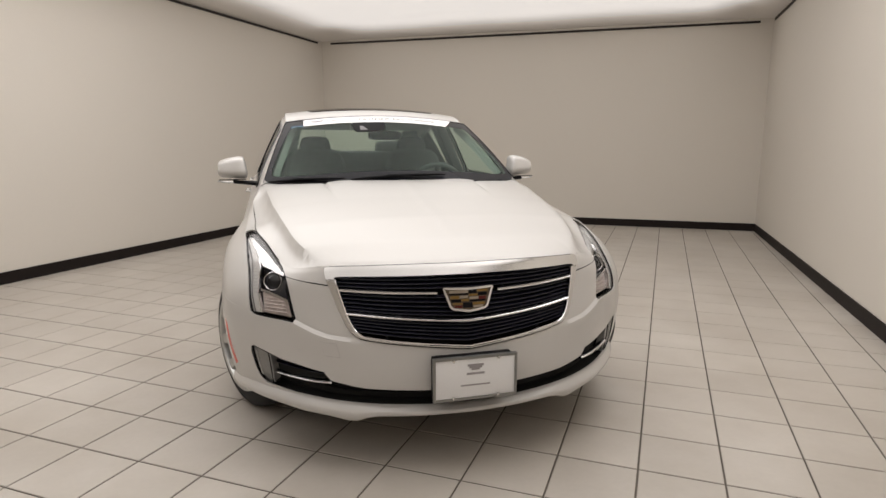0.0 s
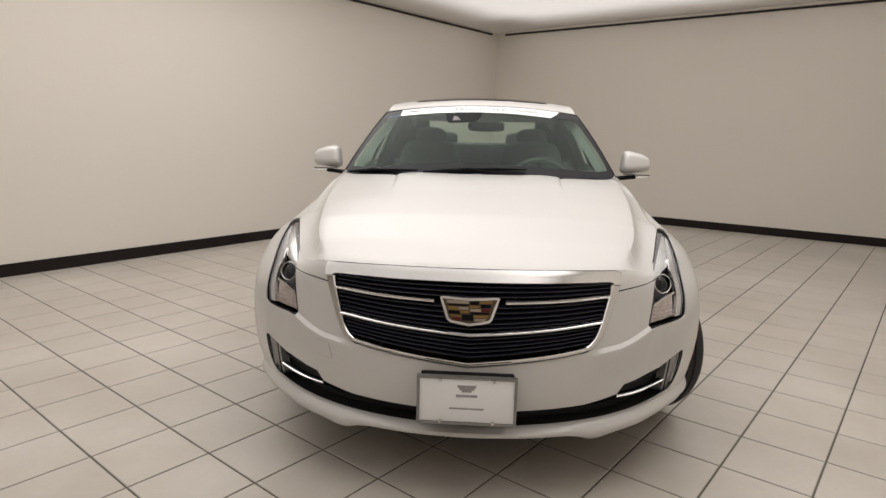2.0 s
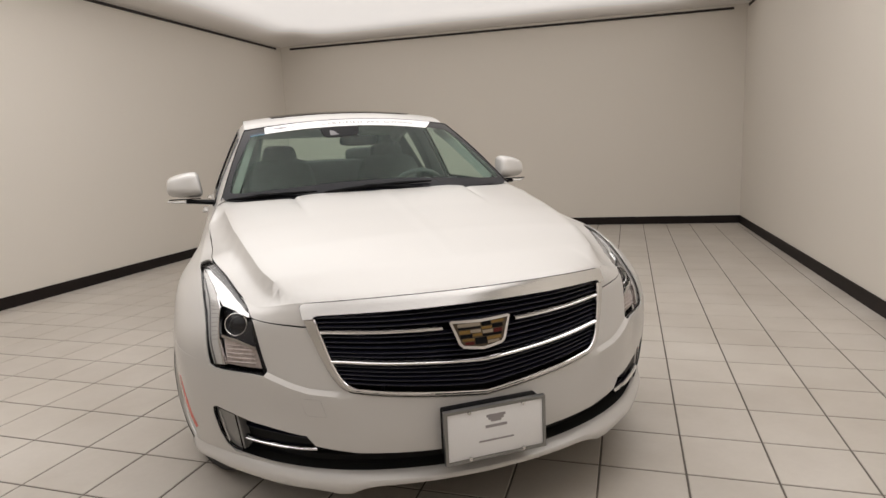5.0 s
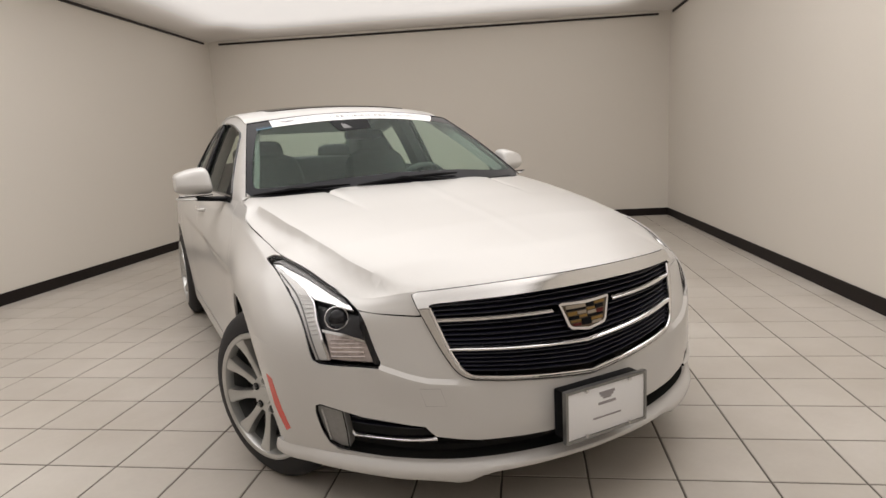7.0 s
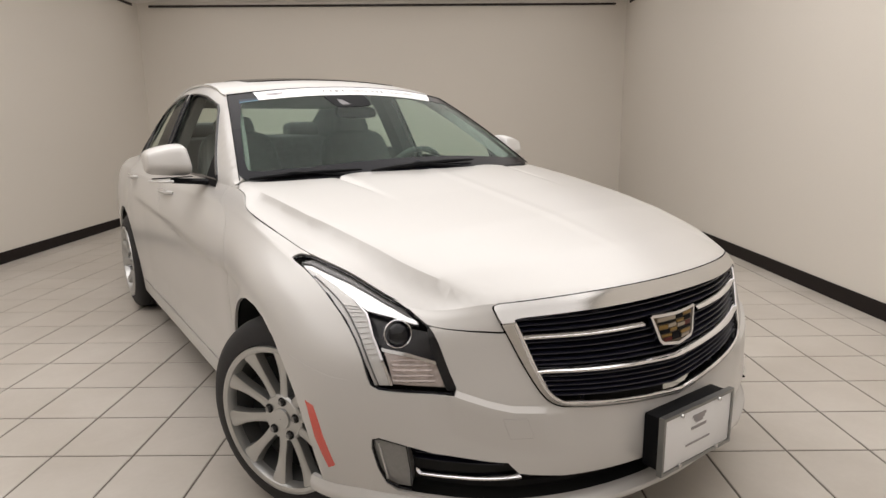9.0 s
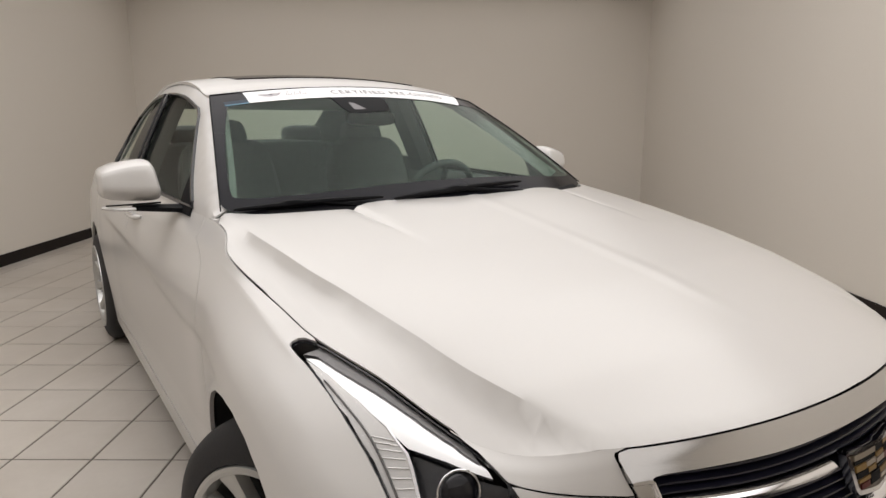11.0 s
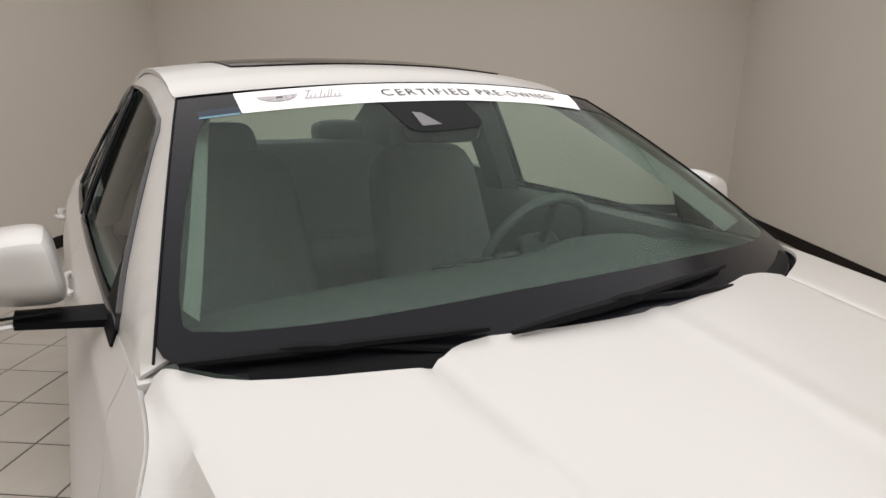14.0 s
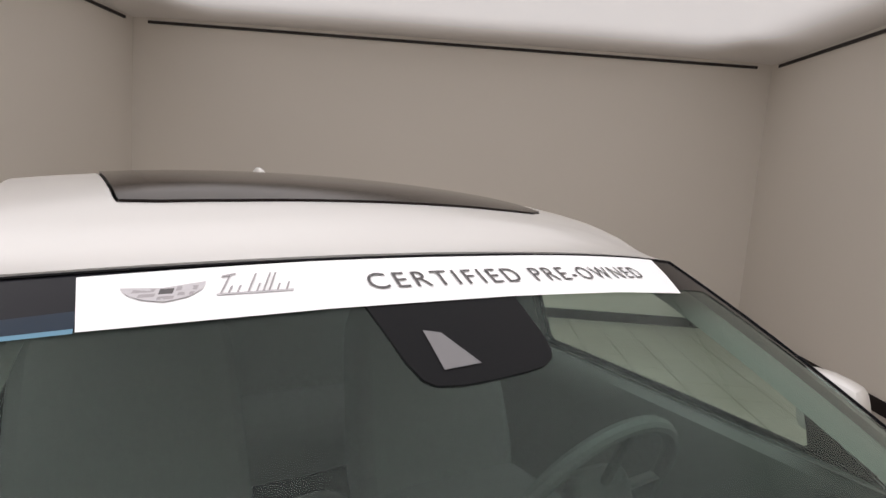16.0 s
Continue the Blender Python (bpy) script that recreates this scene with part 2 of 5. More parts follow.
def tile_material():
    """Glazed floor tile: cream, each a little different, with faint clouds and worn gloss."""
    m, nt, b = tree("cream_floor_tile")
    co, ob = nt.nodes.new("ShaderNodeNewGeometry"), nt.nodes.new("ShaderNodeObjectInfo")
    wide, fine = node(nt, "ShaderNodeTexNoise", Scale=1.3, Detail=4.0, Roughness=0.6), node(nt, "ShaderNodeTexNoise", Scale=45.0, Detail=5.0)
    for n in (wide, fine):
        nt.links.new(co.outputs["Position"], n.inputs["Vector"])
    ramp = nt.nodes.new("ShaderNodeValToRGB")
    ramp.color_ramp.elements[0].position, ramp.color_ramp.elements[1].position = 0.3, 0.7
    ramp.color_ramp.elements[0].color, ramp.color_ramp.elements[1].color = (0.425, 0.385, 0.336, 1), (0.54, 0.502, 0.455, 1)
    nt.links.new(wide.outputs["Fac"], ramp.inputs[0])
    def math_node(op, a, b_, c=None):
        n = nt.nodes.new("ShaderNodeMath")
        n.operation = op
        for k, v in enumerate((a, b_, c)):
            if v is None:
                continue
            if isinstance(v, float):
                n.inputs[k].default_value = v
            else:
                nt.links.new(v, n.inputs[k])
        return n.outputs[0]
    own = math_node("ADD", ob.outputs["Random"], co.outputs["Random Per Island"])
    own = math_node("FRACT", own, 0.0)
    tone = math_node("MULTIPLY_ADD", own, 0.07, 0.93)
    tone = math_node("MULTIPLY_ADD", fine.outputs["Fac"], 0.08, math_node("SUBTRACT", tone, 0.04))
    mul = nt.nodes.new("ShaderNodeVectorMath")
    mul.operation = "SCALE"
    nt.links.new(ramp.outputs[0], mul.inputs[0])
    nt.links.new(tone, mul.inputs["Scale"])
    nt.links.new(mul.outputs["Vector"], b.inputs["Base Color"])
    nt.links.new(math_node("MULTIPLY_ADD", wide.outputs["Fac"], 0.25, 0.30), b.inputs["Roughness"])
    bp = node(nt, "ShaderNodeBump", Strength=0.08, Distance=0.002)
    nt.links.new(fine.outputs["Fac"], bp.inputs["Height"])
    nt.links.new(bp.outputs["Normal"], b.inputs["Normal"])
    return m


TILE = tile_material()


def cloth_material(half_x, half_y, corner, mid, reach):
    """The luminous ceiling cloth: it gives off light, less and less towards its rounded border, beyond the lamps behind it."""
    m, nt, b = tree("luminous_ceiling_cloth")
    b.inputs["Base Color"].default_value = (0.78, 0.74, 0.70, 1)
    b.inputs["Roughness"].default_value = 0.9
    b.inputs["Emission Color"].default_value = (1.0, 0.97, 0.95, 1)
    co = nt.nodes.new("ShaderNodeTexCoord")
    ab = nt.nodes.new("ShaderNodeVectorMath")
    ab.operation = "ABSOLUTE"
    nt.links.new(co.outputs["Object"], ab.inputs[0])
    sub = nt.nodes.new("ShaderNodeVectorMath")
    sub.operation = "SUBTRACT"
    sub.inputs[1].default_value = (half_x - corner, half_y - corner, 9)
    nt.links.new(ab.outputs[0], sub.inputs[0])
    mx = nt.nodes.new("ShaderNodeVectorMath")
    mx.operation = "MAXIMUM"
    mx.inputs[1].default_value = (0, 0, 0)
    nt.links.new(sub.outputs[0], mx.inputs[0])
    ln = nt.nodes.new("ShaderNodeVectorMath")
    ln.operation = "LENGTH"
    nt.links.new(mx.outputs[0], ln.inputs[0])
    mr = nt.nodes.new("ShaderNodeMapRange")
    mr.interpolation_type = "SMOOTHERSTEP"
    mr.inputs["From Min"].default_value, mr.inputs["From Max"].default_value = corner * 0.25, corner * 1.02
    mr.inputs["To Min"].default_value, mr.inputs["To Max"].default_value = 1.0, 0.02
    nt.links.new(ln.outputs["Value"], mr.inputs["Value"])
    far = nt.nodes.new("ShaderNodeVectorMath")
    far.operation = "DISTANCE"
    far.inputs[1].default_value = (mid[0] * 0.13, mid[1], mid[2])
    wide = nt.nodes.new("ShaderNodeVectorMath")
    wide.operation = "MULTIPLY"
    wide.inputs[1].default_value = (0.13, 1, 1)
    nt.links.new(co.outputs["Object"], wide.inputs[0])
    nt.links.new(wide.outputs[0], far.inputs[0])
    core = nt.nodes.new("ShaderNodeMapRange")
    core.interpolation_type = "SMOOTHERSTEP"
    core.inputs["From Min"].default_value, core.inputs["From Max"].default_value = 0.0, reach
    core.inputs["To Min"].default_value, core.inputs["To Max"].default_value = GLOW + GLOW_MID, GLOW
    nt.links.new(far.outputs["Value"], core.inputs["Value"])
    mul = nt.nodes.new("ShaderNodeMath")
    mul.operation = "MULTIPLY"
    nt.links.new(mr.outputs[0], mul.inputs[0])
    nt.links.new(core.outputs[0], mul.inputs[1])
    nt.links.new(mul.outputs[0], b.inputs["Emission Strength"])
    return m


# ---------------------------------------------------------------- the room
FLOOR_Z, TOP_Z = -0.02, 2.78
CORNER_LEFT, CORNER_RIGHT = Vector((0.17, 8.52, 0)), Vector((5.77, 4.93, 0))
WAY_LEFT, WAY_RIGHT = Vector((-0.569, -0.822, 0)).normalized(), Vector((-0.560, -0.829, 0)).normalized()
NEAR_LEFT, NEAR_RIGHT = CORNER_LEFT + WAY_LEFT * 13.0, CORNER_RIGHT + WAY_RIGHT * 11.6
CORNERS = [CORNER_LEFT, CORNER_RIGHT, NEAR_RIGHT, NEAR_LEFT]


def prism(points, z0, z1):
    bm = bmesh.new()
    low, high = [bm.verts.new((p.x, p.y, z0)) for p in points], [bm.verts.new((p.x, p.y, z1)) for p in points]
    n = len(points)
    bm.faces.new(low[::-1])
    bm.faces.new(high)
    for k in range(n):
        bm.faces.new((low[k], low[(k + 1) % n], high[(k + 1) % n], high[k]))
    bmesh.ops.recalc_face_normals(bm, faces=bm.faces)
    return bm


centre = sum(CORNERS, Vector()) / 4


def outward(a, b):
    n = Vector((b.y - a.y, a.x - b.x, 0)).normalized()
    return n if n.dot((a + b) / 2 - centre) > 0 else -n


for k, name in enumerate(("wall_north", "wall_east", "wall_south", "wall_west")):
    a, b = CORNERS[k], CORNERS[(k + 1) % 4]
    n, along = outward(a, b), (b - a).normalized()
    w = part(name, prism([a - along * 0.15, b + along * 0.15, b + along * 0.15 + n * 0.15, a - along * 0.15 + n * 0.15], FLOOR_Z - 0.05, 3.3), WALL, smooth=False)
    tagged(w, "plain warm grey-beige painted showroom wall", "wall", kind="structure")
    i0, i1 = a + along * 0.012 - n * 0.012, b - along * 0.012 - n * 0.012
    s = part("baseboard", prism([a - n * 0.002, b - n * 0.002, i1, i0], FLOOR_Z, FLOOR_Z + 0.105), SKIRT, smooth=False)
    tagged(s, "dark brown vinyl base along the foot of the wall", "baseboard", kind="structure")
    j0, j1 = a + along * 0.16, b - along * 0.16
    g = part("trim", prism([j0 - n * 0.003, j1 - n * 0.003, j1 - n * 0.016, j0 - n * 0.016], TOP_Z - 0.014, TOP_Z + 0.014), SLOT, smooth=False)
    tagged(g, "thin dark rail along the top of the wall", "rail", kind="structure")

# luminous ceiling: a stretched cloth that sags down to the wall heads
AXIS_X = (CORNER_RIGHT - CORNER_LEFT).normalized()
TURN_Z = math.atan2(AXIS_X.y, AXIS_X.x)
HALF_X, HALF_Y = 3.31, 6.3
CLOTH_MID = (CORNER_LEFT + CORNER_RIGHT) / 2 + Vector((AXIS_X.y, -AXIS_X.x, 0)) * (HALF_Y - 0.02)
nx, ny = 56, 96
rows = []
for i in range(nx + 1):
    row = []
    for j in range(ny + 1):
        x, y = (i / nx * 2 - 1) * 4.2, (j / ny * 2 - 1) * 7.0
        d = min(HALF_X - abs(x), HALF_Y - abs(y))
        sag = 0.16 * max(0.0, min(1.0, d / 0.9)) ** 0.6 + 0.012 * math.sin(3.1 * x + 0.7 * y) * min(1, max(0, d))
        row.append((x, y, sag))
    rows.append(row)
CLOTH_AT = pose(CLOTH_MID.x, CLOTH_MID.y, TOP_Z + 0.03, 0, 0, math.degrees(TURN_Z))
ceiling = part("ceiling", band(rows), cloth_material(HALF_X, HALF_Y, 1.0, CLOTH_AT.inverted() @ Vector((0.2, 1.3, TOP_Z + 0.1)), 3.5))
ceiling.matrix_world = CLOTH_AT
tagged(ceiling, "bright white luminous cloth ceiling with soft rounded edges", "ceiling", kind="structure")
slab = part("ceiling", prism([c + (c - centre).normalized() * 0.5 for c in CORNERS], 3.3, 3.4), WALL, smooth=False)
tagged(slab, "plain slab above the luminous cloth ceiling", "ceiling", kind="structure")

# ---------------------------------------------------------------- the car: body surface
# Columns run from the middle of the nose round the corner and along the flank to the middle of the tail;
# each row is one level of the body, from the lower edge up to the bonnet line and the waist.
HULL = [
    # lower edge
    [(0, .075, .215), (.28, .10, .215), (.52, .175, .215), (.66, .285, .215), (.782, .425, .215), (.855, .58, .205), (.866, .88, .18), (.838, 1.28, .17), (.835, 1.55, .17), (.835, 2.2, .17), (.838, 3.2, .17), (.835, 3.66, .18), (.80, 4.2, .20), (.64, 4.52, .22), (0, 4.60, .22)],
    # bumper and flank, upwards
    [(0, .045, .33), (.28, .07, .33), (.52, .15, .335), (.66, .25, .34), (.796, .39, .35), (.884, .55, .35), (.899, .88, .35), (.850, 1.28, .34), (.848, 1.55, .335), (.848, 2.2, .33), (.852, 3.2, .34), (.862, 3.66, .35), (.826, 4.2, .36), (.66, 4.57, .38), (0, 4.643, .38)],
    [(0, .060, .48), (.28, .085, .48), (.52, .17, .49), (.66, .262, .50), (.800, .378, .50), (.894, .54, .50), (.908, .88, .50), (.860, 1.28, .49), (.858, 1.55, .485), (.859, 2.2, .48), (.864, 3.2, .49), (.868, 3.66, .50), (.830, 4.2, .52), (.67, 4.575, .54), (0, 4.643, .54)],
    [(0, .078, .60), (.28, .105, .60), (.52, .198, .60), (.66, .285, .608), (.797, .405, .62), (.890, .565, .625), (.907, .88, .635), (.863, 1.28, .64), (.862, 1.55, .64), (.863, 2.2, .64), (.868, 3.2, .65), (.866, 3.66, .66), (.826, 4.2, .68), (.67, 4.57, .70), (0, 4.635, .70)],
    [(0, .096, .685), (.28, .122, .685), (.52, .218, .680), (.66, .312, .680), (.783, .48, .705), (.866, .64, .722), (.886, .88, .75), (.850, 1.28, .775), (.850, 1.55, .782), (.853, 2.2, .79), (.860, 3.2, .80), (.850, 3.66, .81), (.806, 4.2, .835), (.65, 4.55, .86), (0, 4.62, .87)],
    # shoulder crease
    [(0, .112, .737), (.28, .140, .735), (.52, .236, .722), (.655, .342, .712), (.765, .55, .76), (.806, .72, .800), (.803, .89, .828), (.798, 1.26, .878), (.799, 1.52, .900), (.822, 2.2, .906), (.835, 3.2, .92), (.812, 3.66, .922), (.758, 4.2, .935), (.61, 4.50, .95), (0, 4.585, .96)],
    # bonnet line, then waist
    [(0, .122, .762), (.28, .152, .760), (.512, .247, .747), (.645, .378, .730), (.722, .60, .793), (.764, .76, .823), (.768, .91, .840), (.785, 1.23, .896), (.757, 1.43, .955), (.790, 2.2, .962), (.790, 3.2, .975), (.735, 3.66, .980), (.655, 4.2, .978), (.56, 4.44, .980), (0, 4.54, .985)],
]
HULL = np.array(HULL)
ROWS_N, COLS_N = HULL.shape[:2]


def hull(s, t):
    """The place on the body at column number s and row number t."""
    s, t = np.atleast_1d(np.asarray(s, float)), np.atleast_1d(np.asarray(t, float))
    rows = np.stack([curve_at(np.concatenate([[HULL[r][1] * (-1, 1, 1)], HULL[r]]), s + 1) for r in range(ROWS_N)], 1)
    n = ROWS_N - 1
    t = np.clip(t, 0, n - 1e-9)
    i = t.astype(int)
    f = (t - i)[:, None]
    k = np.arange(len(t))
    b, c = rows[k, i], rows[k, i + 1]
    a = np.where((i == 0)[:, None], 2 * b - c, rows[k, np.clip(i - 1, 0, n)])
    d = np.where((i == n - 1)[:, None], 2 * c - b, rows[k, np.clip(i + 2, 0, n)])
    # the shoulder is a crisp fold along the fender and doors
    w = (np.clip((s - 4.5) / 0.8, 0, 1) * np.clip((11.5 - s) / 1.0, 0, 1))[:, None]
    d = np.where((i == n - 2)[:, None], d * (1 - w) + (2 * c - b) * w, d)
    a = np.where((i == n - 1)[:, None], a * (1 - w) + (2 * b - c) * w, a)
    return 0.5 * (2 * b + (c - a) * f + (2 * a - 5 * b + 4 * c - d) * f**2 + (3 * b - a - 3 * c + d) * f**3)


GS, GT = np.meshgrid(np.linspace(0, COLS_N - 1, 561), np.linspace(0, ROWS_N - 1, 121), indexing="ij")
GRID = hull(GS.ravel(), GT.ravel())
GS, GT = GS.ravel(), GT.ravel()


def found(points, axes, lo, hi):
    """Column and row numbers of the body's points that have the given coordinates along some axes."""
    p = np.asarray(points, float)
    ok = (GS >= lo) & (GS <= hi)
    g, gs, gt = GRID[ok][:, axes], GS[ok], GT[ok]
    k = np.array([((g - q) ** 2).sum(-1).argmin() for q in p])
    s, t = gs[k].copy(), gt[k].copy()
    miss = lambda s, t: hull(np.maximum(s, 0), t)[:, axes] - p
    best, e = np.stack([s, t], -1), (miss(s, t) ** 2).sum(-1)
    for _ in range(6):
        r, h = miss(s, t), 0.004
        tb = np.where(t > ROWS_N - 1.01, t - h, t)
        js, jt = (miss(s + h, t) - r) / h, (miss(s, tb + h) - miss(s, tb)) / h
        aa, ab, bb = (js * js).sum(-1) + 1e-7, (js * jt).sum(-1), (jt * jt).sum(-1) + 1e-7
        ra, rb = (js * r).sum(-1), (jt * r).sum(-1)
        det = aa * bb - ab * ab
        s = np.clip(s - np.clip((bb * ra - ab * rb) / det, -.05, .05), lo, hi)
        t = np.clip(t - np.clip((aa * rb - ab * ra) / det, -.08, .08), 0, ROWS_N - 1)
        en = (miss(s, t) ** 2).sum(-1)
        better = en < e
        best[better], e = np.stack([s, t], -1)[better], np.minimum(e, en)
    return [tuple(b) for b in best]


def on_front(points):
    """Column and row numbers of points of the nose given by x and z."""
    return found(points, [0, 2], 0, 5.2)


def on_side(points):
    """Column and row numbers of points of the flank given by y and z."""
    return found(points, [1, 2], 3.6, 13)


def near_hull(points):
    return found(points, [0, 1, 2], 0, COLS_N - 1)


def hull_normal(s, t):
    t = np.clip(t, 0, ROWS_N - 1)
    a = hull(s + 0.01, t) - hull(np.maximum(s - 0.01, 0), t)
    b = hull(s, np.minimum(t + 0.02, ROWS_N - 1)) - hull(s, np.maximum(t - 0.02, 0))
    n = np.cross(a, b)
    return n / np.linalg.norm(n, axis=-1, keepdims=True)


def inset(depth):
    """The body surface, sunk by depth."""
    return lambda s, t: hull(s, t) - hull_normal(np.atleast_1d(s), np.atleast_1d(t)) * depth


def shrink(poly, by):
    """A closed outline moved inwards by so much, in its own plane."""
    p = np.asarray(poly, float)
    a, b = p - np.roll(p, 1, 0), np.roll(p, -1, 0) - p
    n = a / (np.linalg.norm(a, axis=1, keepdims=True) + 1e-9) + b / (np.linalg.norm(b, axis=1, keepdims=True) + 1e-9)
    n = np.stack([-n[:, 1], n[:, 0]], -1)
    n /= np.linalg.norm(n, axis=1, keepdims=True) + 1e-9
    area = 0.5 * np.sum(p[:, 0] * np.roll(p[:, 1], -1) - p[:, 1] * np.roll(p[:, 0], -1))
    return p + n * np.asarray(by) * (1 if area > 0 else -1)


car = empty("car", "pearl white four-door sedan with black grille parked on tiled floor", "car")

# openings, in column and row numbers
MOUTH_SIDE = curve_at([(.512, .733), (.505, .70), (.484, .638), (.462, .58), (.436, .527), (.405, .498), (.35, .485), (.20, .465), (0, .443)], np.linspace(0, 8, 60))
MOUTH = np.concatenate([[(v, 6.0) for v in np.linspace(0, 1.90, 16)], on_front([(.509, .7425), (.512, .739)]), on_front(MOUTH_SIDE)])
MOUTH[-1, 0] = 0.0
MOUTH_FULL = np.concatenate([MOUTH, MOUTH[::-1][1:-1] * (-1, 1)])
LAMP_EDGE = [(.615, .236, .539), (.66, .268, .542), (.73, .32, .547), (.784, .366, .554), (.789, .382, .585), (.790, .398, .620), (.790, .448, .675), (.792, .52, .722), (.797, .60, .765), (.803, .69, .795), (.809, .75, .811), (.808, .785, .822),
             (.782, .785, .829), (.758, .735, .827), (.740, .667, .811), (.722, .60, .795), (.700, .52, .771), (.686, .478, .757), (.660, .402, .733), (.651, .335, .709), (.642, .298, .680), (.632, .263, .606)]
LAMP = rounded(np.array(near_hull(LAMP_EDGE)), 1)
INTAKE = np.array(on_front([(0, .297), (.164, .300), (.39, .315), (.505, .340), (.530, .371), (.60, .384), (.678, .397), (.726, .414), (.776, .431), (.788, .425), (.788, .40), (.774, .34), (.757, .30), (.735, .278), (.66, .269), (.577, .262), (.396, .243), (.164, .229), (0, .226)]))
INTAKE[0, 0] = INTAKE[-1, 0] = 0.0
INTAKE_FULL = np.concatenate([INTAKE, INTAKE[::-1][1:-1] * (-1, 1)])
AXLE_F, AXLE_R, HUB_Z, WHEEL_R = 0.885, 3.655, 0.30, 0.32


def arch(y, r, n=18, z0=0.16):
    """The upper part of a wheel arch."""
    pts = []
    for a in np.linspace(-18, 198, n):
        pts.append((y + r * math.cos(radians(a)), max(z0, HUB_Z + 0.012 + r * math.sin(radians(a)))))
    return np.array(on_side(pts))


ARCH_F, ARCH_R = arch(AXLE_F, 0.365), arch(AXLE_R, 0.365)
ARCH_F[0, 1] = ARCH_F[-1, 1] = ARCH_R[0, 1] = ARCH_R[-1, 1] = -0.5
STEP = (0.10, 0.14)


# front bumper cover, in one piece across the nose
SEAM = [(.66, .570), (.60, .600), (.573, .597), (.519, .590), (.456, .577), (.411, .571)]
bumper_outline = [(0, 0), (1, 0), (2, 0), (3, 0), (4, 0), (4.6, 0), (5.3, 0), (5.45, 1.2)]
bumper_outline += [tuple(p) for p in on_side(SEAM)]
bumper_outline += [(3.7, 3.15), (3.35, 3.9), (2.95, 4.5), (2.85, 4.50), (2.6, 4.33), (2.3, 4.16), (1.95, 4.0), (1.5, 4.0), (0, 4.0)]
half = np.array(bumper_outline, float)
full = np.concatenate([half, half[::-1][1:-1] * (-1, 1)])
LAMP_M = LAMP[::-1] * (-1, 1)


def hull_both(s, t):
    """The body surface on both sides of the middle: columns below 0 are its mirror image."""
    p = hull(np.abs(s), t)
    p[:, 0] *= np.where(np.asarray(s) < 0, -1, 1)
    return p


def normal_both(s, t):
    n = hull_normal(np.abs(np.asarray(s, float)), t)
    n[:, 0] *= np.where(np.asarray(s) < 0, -1, 1)
    return n


def both(depth):
    return lambda s, t: hull_both(s, t) - normal_both(s, t) * depth


def clip_region(outline, holes, lift, step=STEP, depth=0.012, flip=True, lines=(), where=None):
    """A panel whose outline may overlap the holes: faces inside a hole are dropped along its exact edge."""
    step = np.asarray(step, float) * np.ones(2)
    loops = [dense(outline, step * 0.7)] + [dense(h, step * 0.5) for h in holes]
    lo, hi = loops[0].min(0), loops[0].max(0)
    nx_, ny_ = (max(2, int(np.ceil(v))) for v in (hi - lo) / step)
    gx, gy = np.meshgrid(np.linspace(lo[0], hi[0], nx_ + 1), np.linspace(lo[1], hi[1], ny_ + 1))
    pts = np.stack([gx.ravel(), gy.ravel()], -1)
    folds = [np.asarray(l, float) for l in lines]
    ring = np.concatenate(loops + folds)
    near = np.full(len(pts), 9e9)
    for k in range(0, len(ring), 200):
        near = np.minimum(near, (((pts[:, None] - ring[None, k:k + 200]) / step) ** 2).sum(-1).min(1))
    pts = pts[near > 0.15]
    edges, n = [], 0
    for l in loops:
        edges += [(n + k, n + (k + 1) % len(l)) for k in range(len(l))]
        n += len(l)
    for l in folds:
        edges += [(n + k, n + k + 1) for k in range(len(l) - 1)]
        n += len(l)
    v, _, f, *_ = delaunay_2d_cdt([Vector(p) for p in np.concatenate([ring, pts]) / step], edges, [], 0, 1e-5)
    v = np.array([tuple(p) for p in v]) * step
    f = np.array([(t[0], t[k], t[k + 1]) for t in f for k in range(1, len(t) - 1)])
    mid = v[f].mean(1)
    keep = inside(loops[0], mid)
    for h in loops[1:]:
        keep &= ~inside(h, mid)
    f = f[keep]
    place = np.asarray(lift(v[:, 0], v[:, 1]), float)
    bm = bmesh.new()
    bv = [bm.verts.new(p) for p in place]
    for t in f:
        try:
            bm.faces.new([bv[k] for k in (t[::-1] if flip else t)])
        except ValueError:
            pass
    bmesh.ops.delete(bm, geom=[q for q in bm.verts if not q.link_faces], context="VERTS")
    turn_in(bm, depth, where)
    return bm


def turn_in(bm, depth, where=None):
    """Turns the free edges of a panel inwards, as pressed sheet does."""
    if not depth:
        return bm
    face_out(bm)
    rim = [e for e in bm.edges if e.is_boundary and (where is None or all(where(v.co) for v in e.verts))]
    way = {tuple(round(c, 6) for c in q.co): -q.normal.copy() for e in rim for q in e.verts}
    for q in bmesh.ops.extrude_edge_only(bm, edges=rim)["geom"]:
        if isinstance(q, bmesh.types.BMVert):
            w = way.get(tuple(round(c, 6) for c in q.co))
            if w:
                q.co += w * depth
    return bm


# the ledge that runs inwards from the lower corner of each lamp
ledge_x = np.linspace(.40, .625, 24)


def ledge_z(x):
    return np.interp(x, [.38, .433, .51, .558, .615, .64], [.488, .492, .502, .518, .543, .558])


LEDGE = []
for dz in (.007, -.007):
    st = np.array(on_front(list(zip(ledge_x, ledge_z(ledge_x) + dz))))
    LEDGE += [st, st * (-1, 1)]


